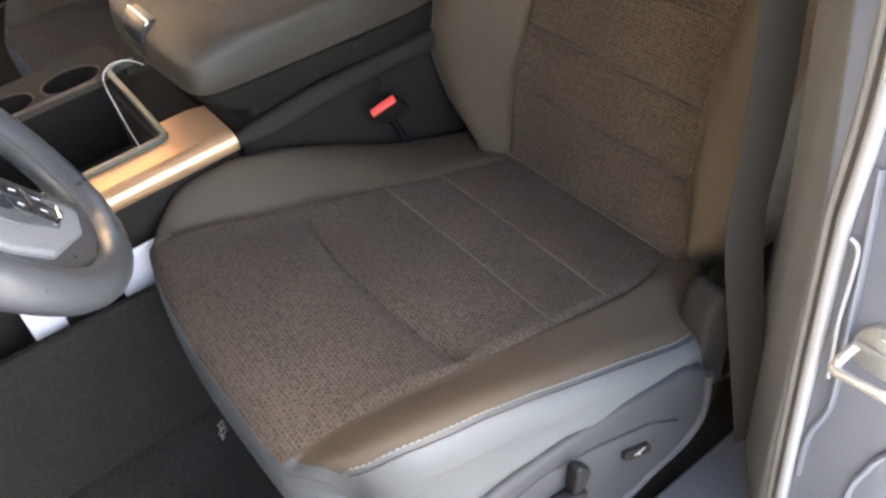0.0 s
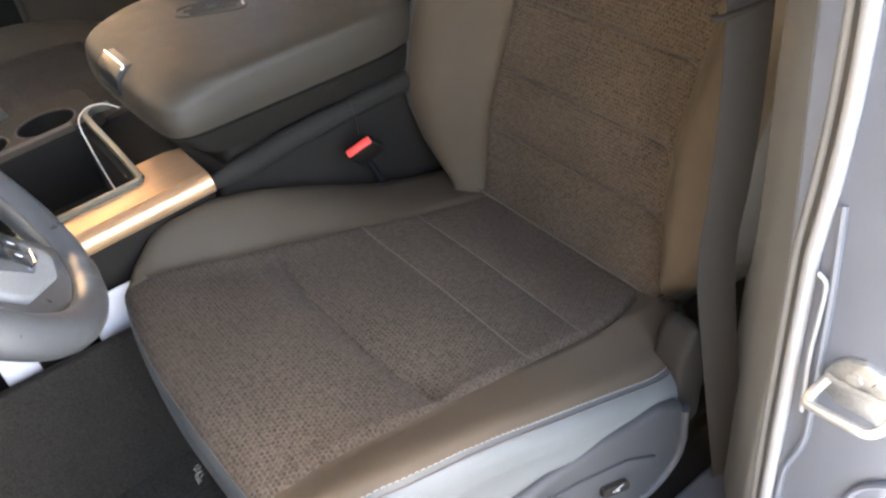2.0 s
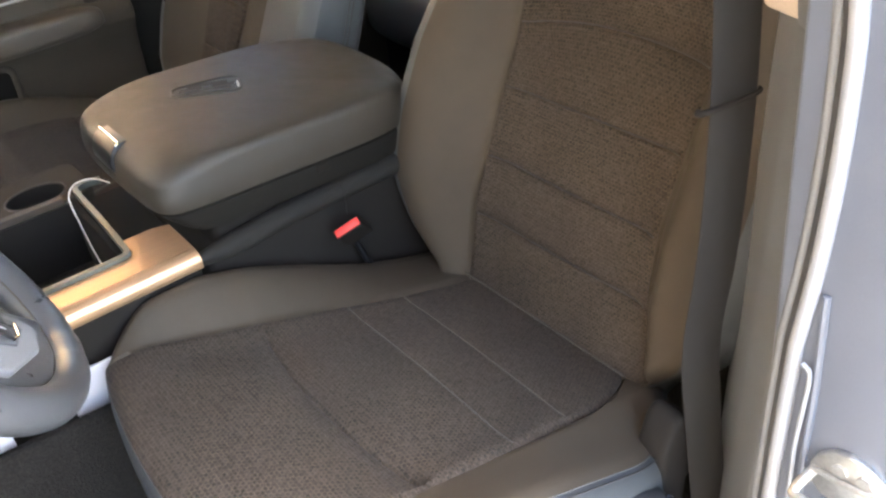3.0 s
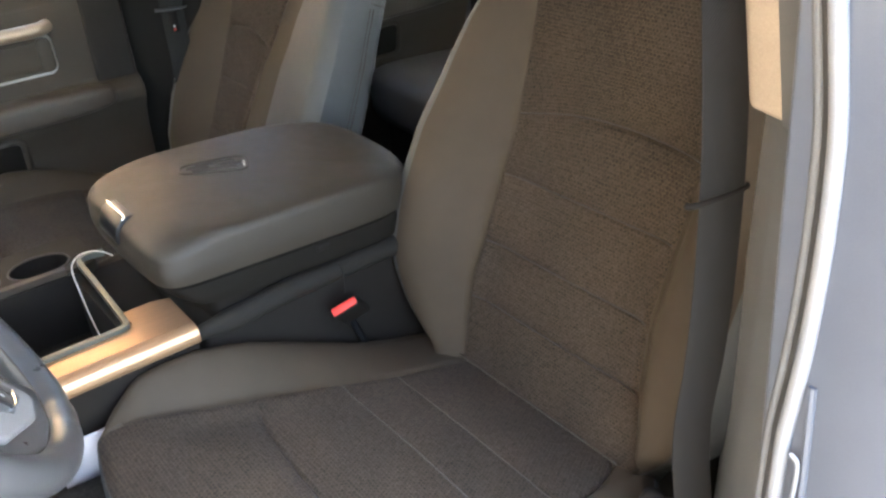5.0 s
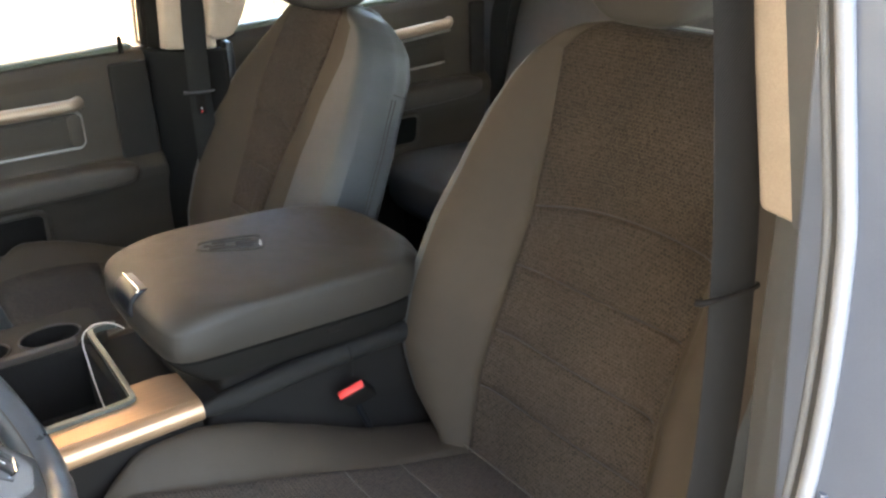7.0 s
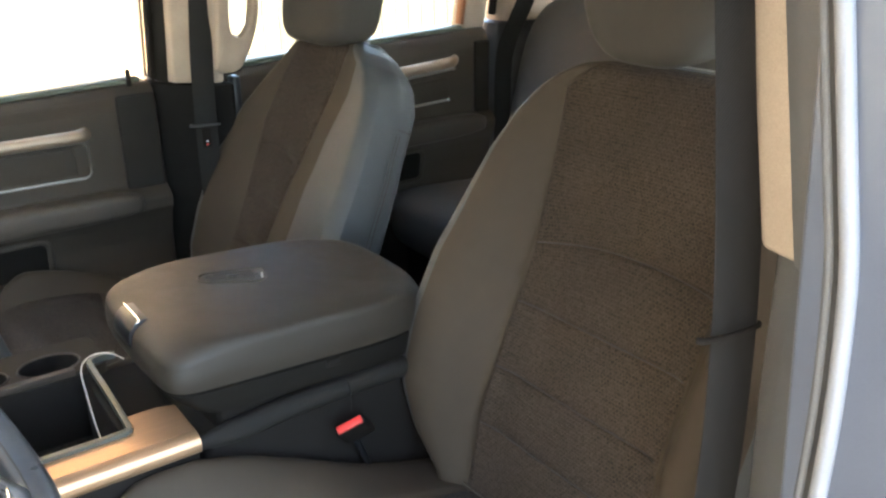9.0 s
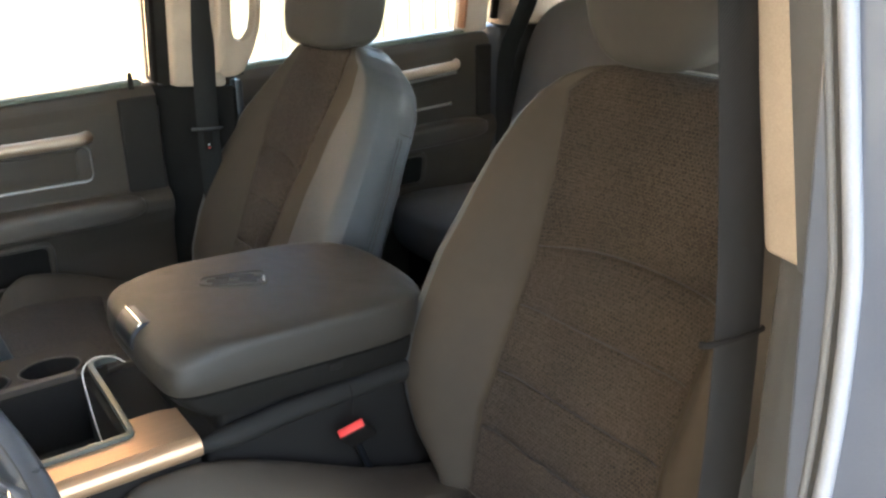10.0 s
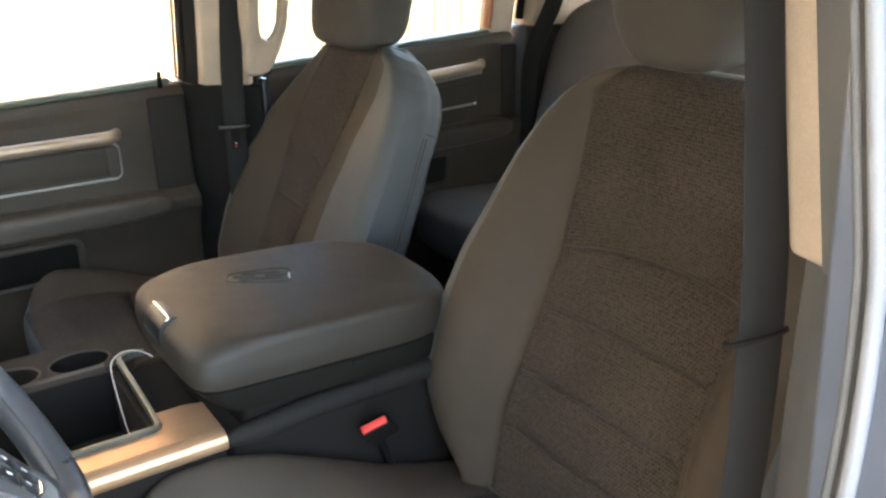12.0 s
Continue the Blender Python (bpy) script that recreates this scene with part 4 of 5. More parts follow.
        part("recline_switch", prism([(a + dy, b + dz) for a, b in rl], X(-0.312), X(-0.296), "x", 0.0045, 3), SWITCH_BLACK, shield, "black upright recline switch")
        lum = part("lumbar_switch", prism([(a + dy, b + 0.55 * (a + 0.024) + dz) for a, b in rounded(-0.046, -0.003, 0.204, 0.221, 0.005)], X(-0.302), X(-0.295), "x", 0.002, 2, None), BLACK_PLASTIC, shield, "small black rocker switch")
        part("mark", box(X(-0.3032), X(-0.3022), dy - 0.034, dy - 0.018, dz + 0.2135, dz + 0.2155, 0), SPOKE_GREY, lum)
        part("mark", box(X(-0.3032), X(-0.3022), dy - 0.0275, dy - 0.0245, dz + 0.2085, dz + 0.2133, 0), SPOKE_GREY, lum)
        # frayed threads under the front corner
        for k in range(5):
            a0 = Vector((-0.460 + 0.005 * k, 0.328 + random.uniform(-0.001, 0.002), 0.340 - 0.010 * k))
            drop = Vector((random.uniform(-0.010, 0.010), random.uniform(0.003, 0.009), -random.uniform(0.008, 0.022)))
            part("loose_thread", tube(smooth_path([a0, a0 + drop * 0.5 + Vector((random.uniform(-0.005, 0.005), 0.004, 0)), a0 + drop], 4), 0.00035, 5), THREAD, cushion, "frayed pale thread")
    return root


seat("driver_seat", "brown and grey vinyl bucket seat with woven cloth inserts", -0.42, 1, 0.0, 0.0, True)
seat("passenger_seat", "brown and grey vinyl bucket seat beyond the console", 0.455, -1, -0.064, -0.030, False, 0.119, 24.0, 0.32, True)

# ---- rear bench ----
bench = thing("rear_bench", "dark grey-brown rear bench seat with high back", "bench seat", (0, -1.25, 0.0))
REAR_VINYL = leather("rear_vinyl", (0.078, 0.072, 0.065), 0.65)
for x0, x1 in ((-0.755, -0.05), (-0.04, 0.755)):
    xc, hw = (x0 + x1) / 2, (x1 - x0) / 2
    part("cushion", blob((xc, -0.975, 0.322), (hw, 0.275, 0.085), (0.45, 0.30), 64, 24, lambda x, y, z: (x, y, z + 0.06 * y)), REAR_VINYL, bench, "padded rear cushion")
    part("backrest", blob((xc, -1.22, 0.58), (hw, 0.075, 0.31), (0.45, 0.35), 64, 30, lambda x, y, z: (x, y - 0.25 * z, z)), REAR_VINYL, bench, "padded rear backrest")
for x0 in (-0.42, 0.44):
    part("headrest", blob((x0, -1.335, 0.955), (0.13, 0.05, 0.075), (0.6, 0.55), 40, 24), REAR_VINYL, bench)
part("bench_base", box(-0.68, 0.68, -1.30, -0.74, 0.012, 0.27, 0.02), BLACK_PLASTIC, bench)


# ---- centre console ----
console = thing("centre_console", "dark centre console with padded lid and satin trim", "console", (0.0, 0.1, 0.0))
CX0, CX1 = -0.165, 0.215
part("lower_body", prism([(-0.46, 0.09), (-0.46, 0.40), (-0.30, 0.455), (0.05, 0.455), (0.115, 0.428), (0.120, 0.33), (0.66, 0.33), (0.66, 0.09)], -0.150, 0.150, "x", 0.012, 3), BLACK_PLASTIC, console, "black moulded console body")
part("shoulder", tube(smooth_path([(-0.150, -0.40, 0.430), (-0.155, -0.20, 0.448), (-0.158, -0.02, 0.450), (-0.158, 0.06, 0.444), (-0.155, 0.095, 0.440), (-0.150, 0.124, 0.436)], 6), lambda k: 0.016 - 0.007 * max(0.0, k - 0.7) / 0.3, 12), BIN_PLASTIC, console)
CUPS = ((0.165, 0.236), (0.165, 0.337))


def oval(cx, cy, k=1.0, n=36):
    return [(cx + 0.033 * k * math.cos(2 * math.pi * i / n), cy + 0.043 * k * math.sin(2 * math.pi * i / n)) for i in range(n)]


bm = bmesh.new()
edges = []
for loop in (rounded(0.122, 0.236, 0.16, 0.60, 0.02), oval(*CUPS[0]), oval(*CUPS[1])):
    vs = [bm.verts.new((x, y, 0.450)) for x, y in loop]
    edges += [bm.edges.new((vs[i], vs[(i + 1) % len(vs)])) for i in range(len(vs))]
bmesh.ops.triangle_fill(bm, use_beauty=True, edges=edges)
outer = bmesh.ops.extrude_face_region(bm, geom=bm.faces[:])
bmesh.ops.translate(bm, vec=(0, 0, -0.075), verts=[g for g in outer["geom"] if isinstance(g, bmesh.types.BMVert)])
part("cup_tray", bm, BOX_PLASTIC, console, "dark cup holder tray")
part("cup_floor", box(0.126, 0.232, 0.17, 0.59, 0.30, 0.374, 0.004), BLACK_PLASTIC, console)


def lid_plan(a, b):
    """Unit square to the plan of the lid: a rounded oblong with bowed ends."""
    m = max(abs(a), abs(b))
    n = 13.0 if a < 0 < b else 5.0 if b > 0 else 3.4 if a > 0 else 4.2                   # the front corner on the driver's side is crisper
    f = m / max(1e-6, (abs(a) ** n + abs(b) ** n) ** (1 / n))
    return (0.168 if a < 0 else 0.163) * a * f, -0.06 + (0.222 if b > 0 else 0.207) * b * f * (1 - 0.035 * a * a)


def padded(z_edge, crown, r, plan, nu=48):
    """A padded top over a plan, as rows."""
    t = [math.sin(math.pi / 2 * k) for k in np.linspace(-1, 1, nu)]
    rows = []
    for b in t:
        row = []
        for a in t:
            x, y = plan(a, b)
            q = b / max(1e-6, abs(a))
            side = 1.0 + (0.8 * max(0.0, min(1.0, 2.4 + 2 * q)) if a < 0 and q > -1.2 else 0.0)      # the driver's side is creased
            u = max(0.0, min(1.0, (q - 0.35) / 0.65))
            u = u * u * (3 - 2 * u)                # easing round the front corner
            d = (1 - max(abs(a), abs(b))) * 0.175 * (side + (0.62 - side) * u)
            crisp = r - 0.017 * (side - 1.0) / 0.8 * (1.0 - u)
            z = z_edge(x, y) + 0.024 + crown * (1 - a * a) * (1 - 0.6 * b * b) + r - round_drop(d, 9, crisp)
            if side > 1.0:                         # the top leans down to that shoulder
                z -= 0.005 * max(0.0, 1 - d / 0.06) ** 2 * (side - 1.0) / 0.8 * (1.0 - u) ** 2
            row.append((x, y, z))
        rows.append(row)
    return rows


lid_low = lambda x, y: 0.520 + 0.045 * (y + 0.06)
rows = padded(lid_low, 0.007, 0.030, lid_plan)
rim = rows[0][:-1] + [r[-1] for r in rows[:-1]] + rows[-1][::-1][:-1] + [r[0] for r in rows[::-1][:-1]]
lid = part("lid", sheet(rows), LID_VINYL, console, "padded grey-brown vinyl armrest lid", sharp=70)
belly = [[(x * (1 + 0.012 * math.sin(k * 0.6)), -0.06 + (y + 0.06) * (1 + 0.012 * math.sin(k * 0.6)), z + (lid_low(x, y) - 0.008 - z) * k / 5) for x, y, z in rim + rim[:1]] for k in range(6)]
part("lid_skirt", sheet(belly, None, True), LID_VINYL, lid)
ring = lambda k, dz, pull=0.0: [(x * k, -0.06 + (y + 0.06) * k - pull * max(0.0, (y + 0.06) / 0.222) ** 3, lid_low(x, y) + dz) for x, y, z in rim]
part("lid_gap", slabs([ring(0.965, -0.006), ring(0.965, -0.014)]), BLACK_PLASTIC, lid)
part("bin_neck", slabs([ring(0.87, -0.046, 0.036), ring(0.86, -0.10, 0.036)]), BLACK_PLASTIC, console)
part("bin", slabs([ring(0.93, -0.0490, 0.040), ring(0.978, -0.0470, 0.036), ring(0.987, -0.0430, 0.030), ring(0.993, -0.028, 0.013), ring(0.990, -0.0135), ring(0.97, -0.0115)][::-1]), BAND_VINYL, console, "dark grey rim of the storage bin under the lid")
part("hinge_notch", box(-0.170, -0.158, -0.082, -0.060, 0.494, 0.506, 0.003), BLACK_PLASTIC, console)

# latch at the front of the lid: chrome top, dark push face
face = [(0.130, 0.5800), (0.1465, 0.5815), (0.1555, 0.5780), (0.1630, 0.5690), (0.1668, 0.5570), (0.1665, 0.5460), (0.160, 0.5420), (0.13, 0.55)]
latch = part("latch", prism(face, -0.046, 0.022, "x", 0.0030, 4), LATCH_GLOSS, lid, "dark glossy push latch with a chrome edge")
edge_line = [(0.0215, 0.1480, 0.5812), (0.0, 0.1482, 0.5816), (-0.030, 0.1482, 0.5816), (-0.0430, 0.1486, 0.5812), (-0.0455, 0.1505, 0.5802), (-0.0460, 0.1530, 0.5788)]
part("chrome_edge", tube(smooth_path(edge_line, 6), 0.0015, 10), CHROME, latch, "chrome top edge")


# embossed badge on the lid as a plain shield with bars
def on_lid(x, y):
    b = max(-1, min(1, (y + 0.06) / 0.222))
    a = max(-1, min(1, x / 0.168))
    return lid_low(x, y) + 0.007 * (1 - a * a) * (1 - 0.6 * b * b) + 0.0535


def badge_at(u, v):
    x, y = 0.018 + u * 0.93 + v * 0.36, -0.008 - u * 0.36 + v * 0.93
    return (x, y, on_lid(x, y))


def shield(t):
    """Outline of the badge: blunt at the rear, narrower to the front."""
    c, s = math.cos(t), math.sin(t)
    k = (abs(c) ** 4 + abs(s) ** 4) ** -0.25
    return 0.025 * k * c * (1 - 0.30 * k * s), 0.048 * k * s


part("badge", tube([badge_at(*shield(t)) for t in np.linspace(0, 2 * math.pi, 44, endpoint=False)], 0.0026, 8, loop=True), LID_VINYL, lid, "embossed shield badge")
for u, va, vb in ((-0.012, -0.034, 0.030), (0.000, -0.040, -0.008), (0.000, 0.006, 0.038), (0.012, -0.030, 0.026)):
    part("badge_bar", tube([badge_at(u, v) for v in np.linspace(va, vb, 8)], 0.0038, 8), LID_VINYL, lid)
# glint at the rear end of the badge, built as a bright bar
part("badge_glint", tube([badge_at(u, -0.044 - 4 * (u + 0.004) ** 2) for u in np.linspace(-0.014, 0.006, 8)], 0.0018, 6), BEZEL, lid, "bright bar standing in for a glint on the badge")

# tray, satin trim and bezel
part("tray_floor", box(-0.104, 0.112, 0.202, 0.60, 0.33, 0.345, 0.003), CARPET, console)
for args in ((-0.112, -0.102, 0.20, 0.60), (0.110, 0.1205, 0.20, 0.60), (-0.102, 0.110, 0.192, 0.204), (-0.102, 0.110, 0.59, 0.60)):
    part("tray_wall", box(*args, 0.335, 0.448, 0.002), BLACK_PLASTIC, console)
lip = [(-0.1535, 0.4597), (-0.1600, 0.4585), (-0.1660, 0.4545), (-0.1695, 0.4480), (-0.1700, 0.4410), (-0.1680, 0.4350), (-0.1535, 0.4350)]
trim = part("satin_trim", prism([(-0.1130, 0.62), (-0.1130, 0.204), (-0.1085, 0.1945), (-0.100, 0.1900), (-0.066, 0.1900), (-0.066, 0.150), (-0.074, 0.1265), (-0.1535, 0.1265), (-0.1535, 0.62)], 0.4440, 0.4597, "z", 0.0008, 1), SATIN, console, "satin trim strip tinted with the orange it reflects")
part("trim_lip", prism(lip, 0.1265, 0.62, "y", 0.0006, 1), SATIN, trim)
bez = [(-0.108, 0.62), (-0.108, 0.30), (-0.108, 0.212), (-0.104, 0.199), (-0.092, 0.195), (0.0, 0.192), (0.10, 0.190), (0.118, 0.186), (0.124, 0.172), (0.120, 0.150)]
bezpts = [(x, y, 0.4605) for x, y in bez]
part("tray_bezel", ribbon(smooth_path(bezpts, 5), (0, 0, 1), 0.010, 0.0075), TRAY_BEZEL, console, "dark satin bezel round the tray")
part("side_rail", box(-0.163, -0.113, 0.128, 0.62, 0.30, 0.4435, 0.003), BLACK_PLASTIC, console)
part("rear_slot", box(-0.112, 0.136, 0.118, 0.190, 0.32, 0.432, 0.004), BLACK_PLASTIC, console)
part("tray_rim", ribbon(smooth_path([(0.119, 0.62, 0.453), (0.119, 0.40, 0.453), (0.119, 0.21, 0.453)], 6), (1, 0, 0), 0.013, 0.010), CUP_RIM, console)
for c in CUPS:
    # black lining stands in for the shade down in the cup
    wall = [[(x, y, z) for x, y in oval(*c, 0.985)] for z in (0.4495, 0.376)]
    part("cup_liner", sheet([w + w[:1] for w in wall]), BLACK_PLASTIC, console, "black lining put in for the shade inside a cup holder")
    # brown line drawn for the highlight along the cup's edge
    part("cup_rim", tube([(x, y, 0.4505) for x, y in oval(*c, 1.02)], 0.0018, 8, loop=True), CUP_RIM, console, "thin brown line standing in for the highlight on a cup edge")

# door pocket of the console with papers in it
part("side_pocket", prism([(0.30, 0.10), (0.278, 0.332), (0.30, 0.342), (0.40, 0.349), (0.60, 0.358), (0.64, 0.34), (0.64, 0.10)], -0.222, -0.206, "x", 0.005, 3), CARPET, console, "black map pocket")
papers = thing("papers", "white folded papers tucked in the console pocket", "paper", (-0.18, 0.37, 0.10))
part("sheet", prism([(0.270, 0.10), (0.262, 0.385), (0.335, 0.388), (0.340, 0.10)], -0.186, -0.183, "x", 0), PAPER, papers)
part("sheet", prism([(0.412, 0.11), (0.410, 0.392), (0.450, 0.385), (0.456, 0.11)], -0.192, -0.189, "x", 0), PAPER, papers)

# charging cable over the tray bezel
cable = single("charging_cable", tube(smooth_path([(0.104, 0.142, 0.4575), (0.113, 0.152, 0.4640), (0.123, 0.166, 0.4670), (0.1225, 0.186, 0.4672), (0.112, 0.202, 0.456), (0.080, 0.2065, 0.430), (0.030, 0.210, 0.398), (-0.030, 0.212, 0.372), (-0.060, 0.224, 0.352), (-0.065, 0.25, 0.3475)], 10), 0.0009, 8), CABLE, "thin white charging cable draped over the tray edge", "cable")

# driver's buckle
buckle = thing("belt_buckle", "black belt buckle with red release button", "seat belt buckle", (-0.205, -0.10, 0.09))
BM = Matrix.Translation((-0.197, -0.074, 0.412)) @ Euler((radians(-32), radians(-36), radians(-4))).to_matrix().to_4x4()
part("stalk", tube([(-0.170, -0.17, 0.10), (-0.166, -0.13, 0.28), (-0.166, -0.095, 0.375)], 0.005, 10), SWITCH_BLACK, buckle)
part("lead_wire", tube(smooth_path([(-0.171, -0.088, 0.470), (-0.172, -0.091, 0.458), (-0.176, -0.091, 0.444), (-0.184, -0.086, 0.424)], 5), 0.0010, 6), BLACK_PLASTIC, buckle, "thin black lead running to the buckle")
part("housing", moved(box(-0.0075, 0.0088, -0.0215, 0.0215, -0.060, 0.0, 0.004), BM), BLACK_PLASTIC, buckle)
part("release_button", moved(box(-0.0052, 0.0064, -0.0195, 0.0195, -0.012, 0.0020, 0.002), BM), RED, buckle, "bright red release button")


# ---- steering wheel ----
wheel = thing("steering_wheel", "black leather steering wheel with grey spokes", "steering wheel", (-0.27, 0.50, 0.60))
WM = Matrix.Translation((-0.2896, 0.4335, 0.6621)) @ Euler((radians(57.6), 0, radians(-5.0))).to_matrix().to_4x4()   # local z looks at the driver
R = 0.1875


def on_wheel(x, y, z=0.0):
    return WM @ Vector((x, y, z))


def rim_radius(t):
    return 0.0195 + 0.0012 * max(0.0, math.cos(2 * t)) ** 4


V, F, n, m = [], [], 16, 120
for i in range(m):
    t = 2 * math.pi * i / m
    for k in range(n):
        q = 2 * math.pi * k / n
        rr = rim_radius(t)
        if i % 30 in (2, 28):
            rr -= 0.0012
        V.append(on_wheel((R + rr * math.cos(q)) * math.cos(t), (R + rr * math.cos(q)) * math.sin(t), rr * 1.08 * math.sin(q)))
for i in range(m):
    for k in range(n):
        F.append((i * n + k, ((i + 1) % m) * n + k, ((i + 1) % m) * n + (k + 1) % n, i * n + (k + 1) % n))
rim = part("rim", (V, F), RIM_LEATHER, wheel, "black grained leather rim")
part("stitch_seam", tube([on_wheel((R - 0.0192) * math.cos(t), (R - 0.0192) * math.sin(t), 0.004) for t in np.linspace(0, 2 * math.pi, 120, endpoint=False)], 0.0011, 6, loop=True), THREAD_DARK, rim, "brown stitched seam inside the rim")
hub = part("hub", moved(prism(rounded(-0.030, 0.070, -0.030, 0.075, 0.030), -0.020, 0.012, "z", 0.014, 4), WM), RIM_LEATHER, wheel, "black padded hub")
UP, AC = Vector((0.20, -0.98, 0)), Vector((-0.98, -0.20, 0))      # along and across the switch pod
for turn in (0, 180):
    T = WM @ Matrix.Rotation(radians(turn), 4, "Z")
    arm = part("spoke", moved(prism([(0.012, -0.040), (0.024, -0.120), (0.045, -0.166), (-0.020, -0.172), (-0.080, -0.154), (-0.135, -0.108), (-0.166, -0.040), (-0.168, -0.004), (-0.06, 0.010)], -0.022, 0.006, "z", 0.008, 3), T), RIM_LEATHER, wheel, "leather-covered spoke with switch pod")
    part("pod_frame", moved(prism([(-0.026, -0.030), (-0.012, -0.090), (-0.002, -0.134), (-0.010, -0.145), (-0.050, -0.138), (-0.122, -0.092), (-0.144, -0.045), (-0.150, -0.010), (-0.09, 0.004)], 0.004, 0.014, "z", 0.0045, 4), T), SPOKE_GREY, arm, "satin grey switch frame", False)
    part("pod_plate", moved(prism([(-0.034, -0.028), (-0.026, -0.085), (-0.020, -0.114), (-0.030, -0.121), (-0.070, -0.106), (-0.096, -0.064), (-0.106, -0.020)], 0.0135, 0.0155, "z", 0.001, 1), T), POD_GREY, arm, "glossy dark grey switch plate")
    for r in range(3):
        for c in range(2):
            o = Vector((-0.046, -0.036, 0)) + UP * (0.026 * r) + AC * (0.026 * c * (1 - 0.12 * r))
            spin = T @ Matrix.Translation(o) @ Matrix.Rotation(radians(-78), 4, "Z")
            part("button", moved(box(-0.011, 0.011, -0.0105, 0.0105, 0.0150, 0.0185, 0.002), spin), BUTTON, arm)
            part("mark", moved(box(-0.0036, 0.0036, -0.0012, 0.0012, 0.0184, 0.0190, 0), spin), MARKING, arm)
    line_ = [T @ Vector((-0.066 + 0.006 * k, -0.030 - 0.0155 * k, 0.0160)) for k in range(6)]
    part("chrome_line", tube(line_, 0.0011, 6), CHROME, arm)
    part("chrome_line", tube([T @ Vector(q) for q in ((-0.024, -0.112, 0.0158), (-0.048, -0.112, 0.0158), (-0.068, -0.101, 0.0158))], 0.0011, 6), CHROME, arm)
part("column", tube([on_wheel(0, 0, -0.02), on_wheel(0, 0, -0.08), on_wheel(0, 0, -0.24)], lambda k: 0.040 + 0.012 * k, 20), BLACK_PLASTIC, wheel)


# ---- seat belts ----
def belt(name, label, pts, across, tongue_at, tongue_dir, group="front seat belts"):
    root = thing(name, label, "seat belt", pts[-1], group)
    part("webbing", ribbon(smooth_path(pts, 8), across, 0.047, 0.0026), BELT, root, "black woven webbing")
    if tongue_at is None:
        return root
    c, d = Vector(tongue_at), Vector(tongue_dir).normalized()
    nrm = Vector(across).cross(Vector((0, 0, 1))).normalized()
    part("tongue_grip", tube(smooth_path([c - d * 0.031, c - d * 0.026 + nrm * 0.005, c + nrm * 0.007, c + d * 0.026 + nrm * 0.005, c + d * 0.031], 4), lambda k: 0.0036 - 0.0018 * k, 10), BLACK_PLASTIC if tongue_at[0] < 0 else DARK_PLASTIC, root, "black plastic tongue grip")
    if tongue_at[0] < 0:
        return root
    part("tongue_plate", tube([c + nrm * 0.004 - Vector((0, 0, 0.006)), c + nrm * 0.006 - Vector((0, 0, 0.048))], 0.009, 8, squash=0.25, up=tuple(nrm)), BLACK_PLASTIC, root, "dark latch plate")
    part("mark", tube([c + nrm * 0.0085 - Vector((0, 0, 0.040)), c + nrm * 0.0085 - Vector((0, 0, 0.044))], 0.0020, 8, squash=0.3, up=tuple(nrm)), RED, root, "small red mark")
    part("mark", tube([c + nrm * 0.0085 - Vector((0.0, 0, 0.0335)), c + nrm * 0.0085 - Vector((0, 0, 0.0365))], 0.0018, 8, squash=0.3, up=tuple(nrm)), MARKING, root, "small white mark")
    return root


belt("seat_belt", "black seat belt hanging beside the driver's seat",
     [(-0.652, -0.186, 1.20), (-0.680, -0.188, 1.00), (-0.689, -0.190, 0.92), (-0.703, -0.190, 0.80), (-0.7085, -0.190, 0.72), (-0.711, -0.190, 0.62), (-0.7095, -0.190, 0.54), (-0.705, -0.190, 0.44), (-0.712, -0.205, 0.30), (-0.73, -0.235, 0.05)],
     (-0.30, -0.954, 0.0), (-0.711, -0.178, 0.733), (-0.32, -0.93, 0.14))
belt("seat_belt", "black seat belt hanging on the far pillar",
     [(0.610, -0.252, 1.20), (0.645, -0.250, 1.00), (0.678, -0.244, 0.80), (0.684, -0.240, 0.62), (0.686, -0.242, 0.40), (0.690, -0.25, 0.20), (0.70, -0.26, 0.05)],
     (-0.36, -0.93, 0.0), (0.681, -0.238, 0.658), (-0.36, -0.93, 0.02))
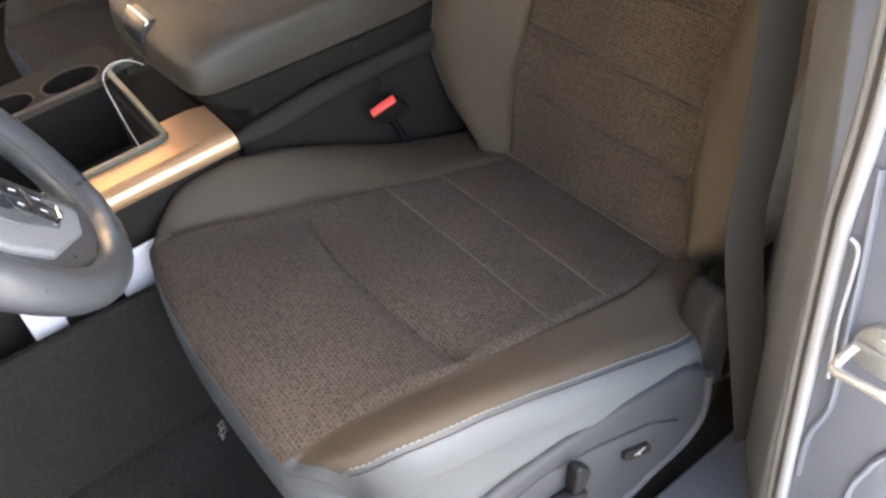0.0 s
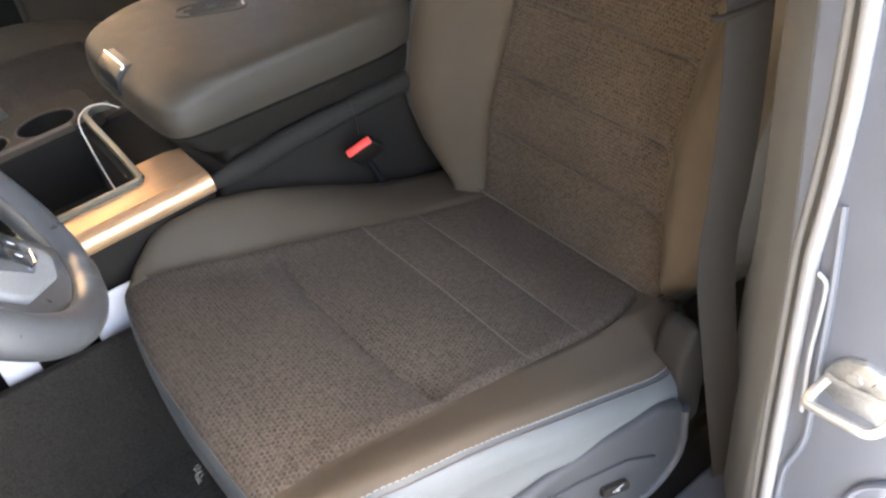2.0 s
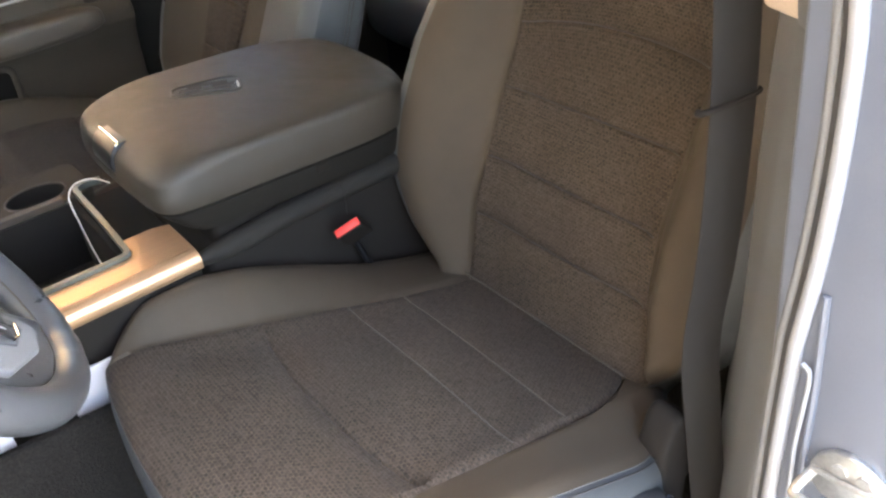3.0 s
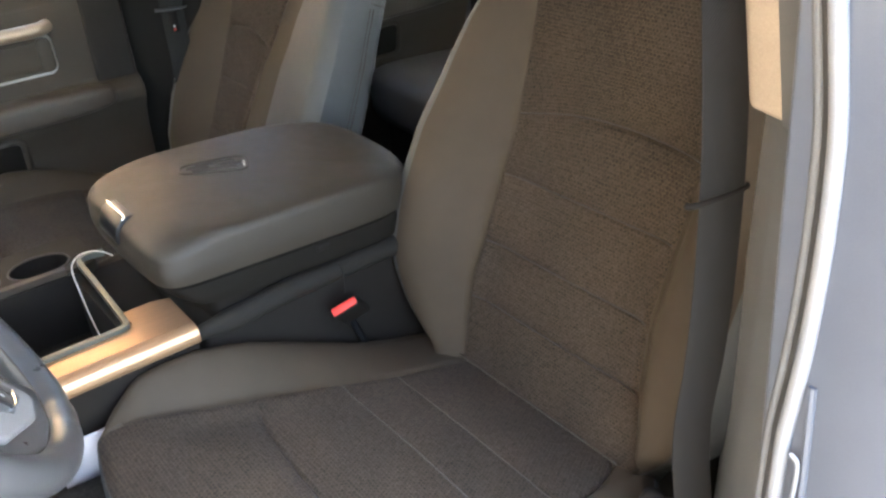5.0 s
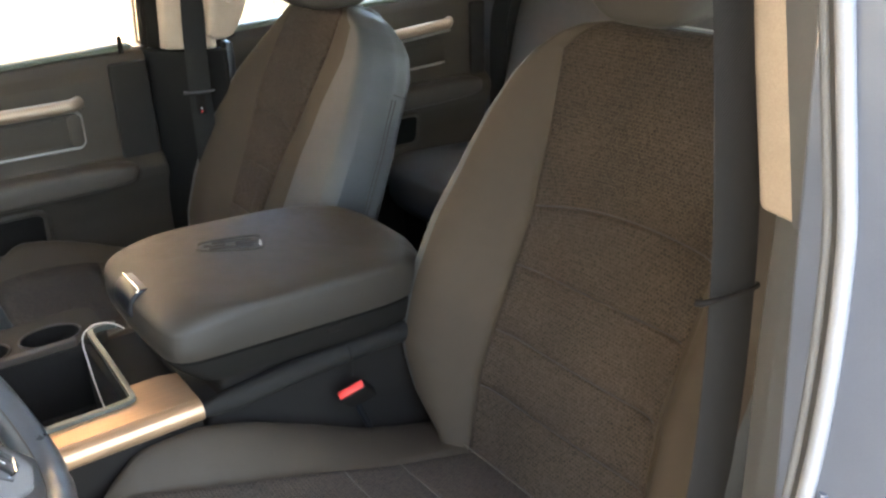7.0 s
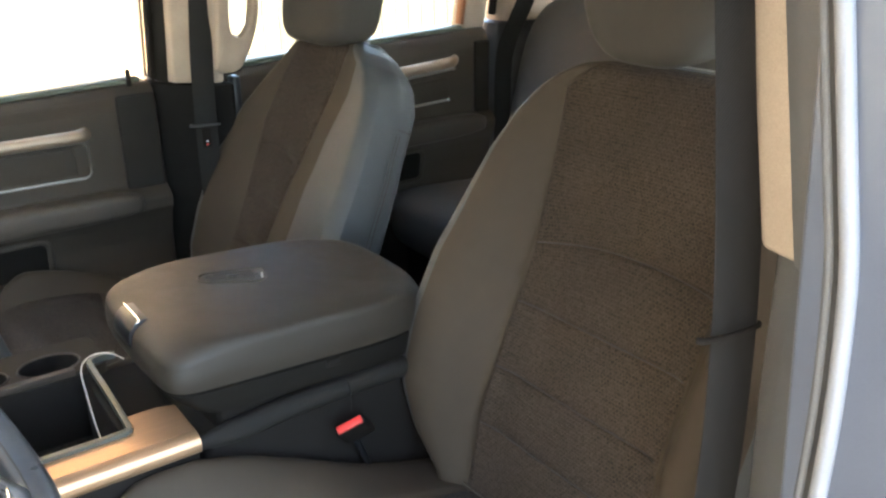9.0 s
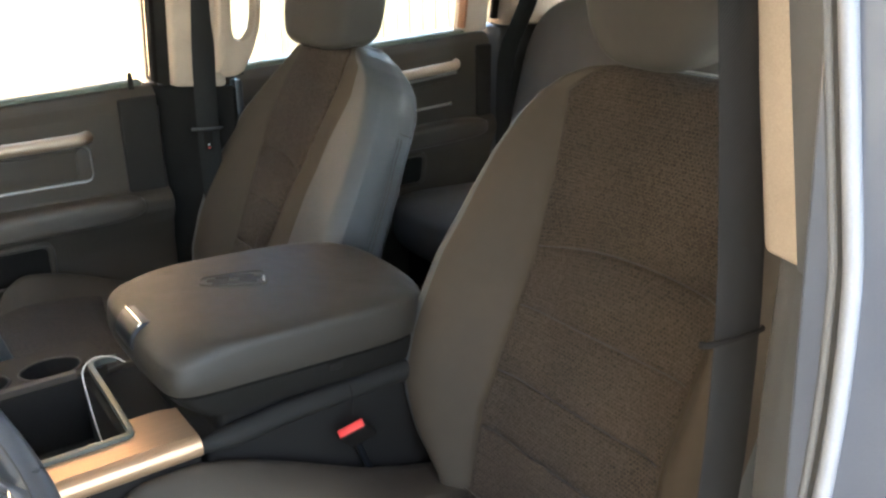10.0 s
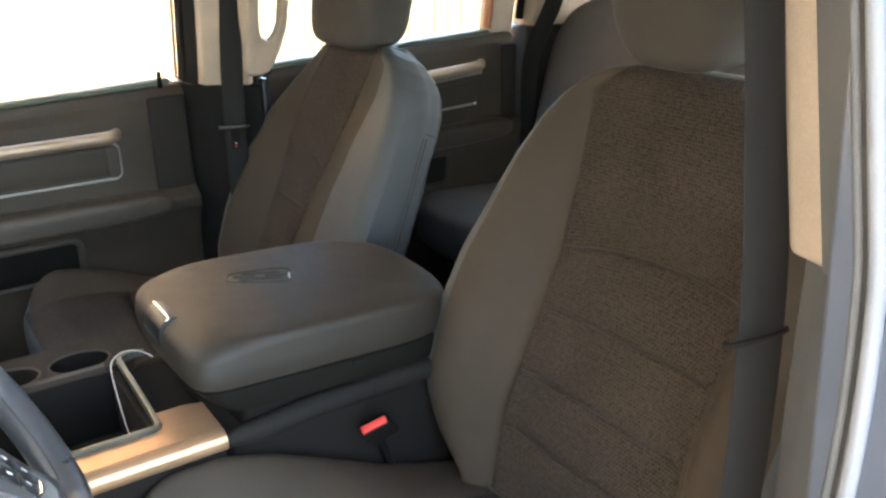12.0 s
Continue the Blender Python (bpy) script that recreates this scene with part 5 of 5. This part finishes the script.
belt("seat_belt", "black seat belt of the rear bench",
     [(0.61, -1.19, 1.20), (0.650, -1.175, 1.00), (0.690, -1.165, 0.875), (0.722, -1.160, 0.81), (0.757, -1.155, 0.742), (0.768, -1.150, 0.66), (0.768, -1.15, 0.42)], (0.65, 0.75, 0.0), None, None, "rear seat belts")
# buckle stalks and retractor cover by the far pillar
part("retractor_cover", box(0.690, 0.722, -0.332, -0.314, 0.52, 0.752, 0.005), BUTTON, right_post, "black belt guide behind the pillar")

# ---- outside, seen through the far windows ----
# house added beyond the white windows, tall and orange to warm the cab
house = thing("house", "tall stucco house added to throw warm light into the cab", "house", (7.0, 4.0, GROUND_Z))
part("wall", box(7.0, 7.3, -2.2, 12.0, GROUND_Z, 6.2, 0.02), STUCCO, house)
part("roof", prism([(6.5, 6.2), (7.3, 6.2), (11.0, 7.8), (11.0, 7.95), (6.5, 6.32)], -2.6, 12.4, "y", 0.02), TAN_TRIM, house)
fence = thing("fence", "sunlit weathered timber board fence", "fence", (6.0, -5.0, GROUND_Z))
for z in (GROUND_Z + 0.35, GROUND_Z + 1.45):
    part("rail", box(6.03, 6.07, -14.0, -2.4, z, z + 0.09, 0.005), FENCE, fence)
boards = [as_mesh("board", prism([(-0.07, 0.0), (0.07, 0.0), (0.07, 1.72 + h), (0.0, 1.80 + h), (-0.07, 1.72 + h)], 0, 0.02, "x", 0.003), False) for h in (0.0, 0.02, -0.015)]
for b in boards:
    b.materials.append(FENCE)
for k in range(76):
    ob = new("board", boards[k % 3])
    ob.parent = fence
    ob.location = (6.0 - 6.0 + random.uniform(-0.004, 0.004), -14.0 + 0.1525 * k + 5.0, 0.03)

# unseen timber-clad wall before the bonnet, added to bounce warm light and block sky
garage = thing("garage", "unseen timber-clad wall added to warm and block the windscreen light", "house", (0.0, 3.4, GROUND_Z))
part("wall", box(-5.0, 5.0, 3.42, 3.6, GROUND_Z, 4.7, 0.01), CLADDING, garage)
clad = as_mesh("cladding_board", box(-5.0, 5.0, -0.02, 0.0, 0.0, 0.195, 0.004, 1), False)
clad.materials.append(CLADDING)
for k in range(26):
    ob = new("cladding_board", clad)
    ob.parent = garage
    ob.location = (0.0, 0.018, 0.02 + 0.2 * k)
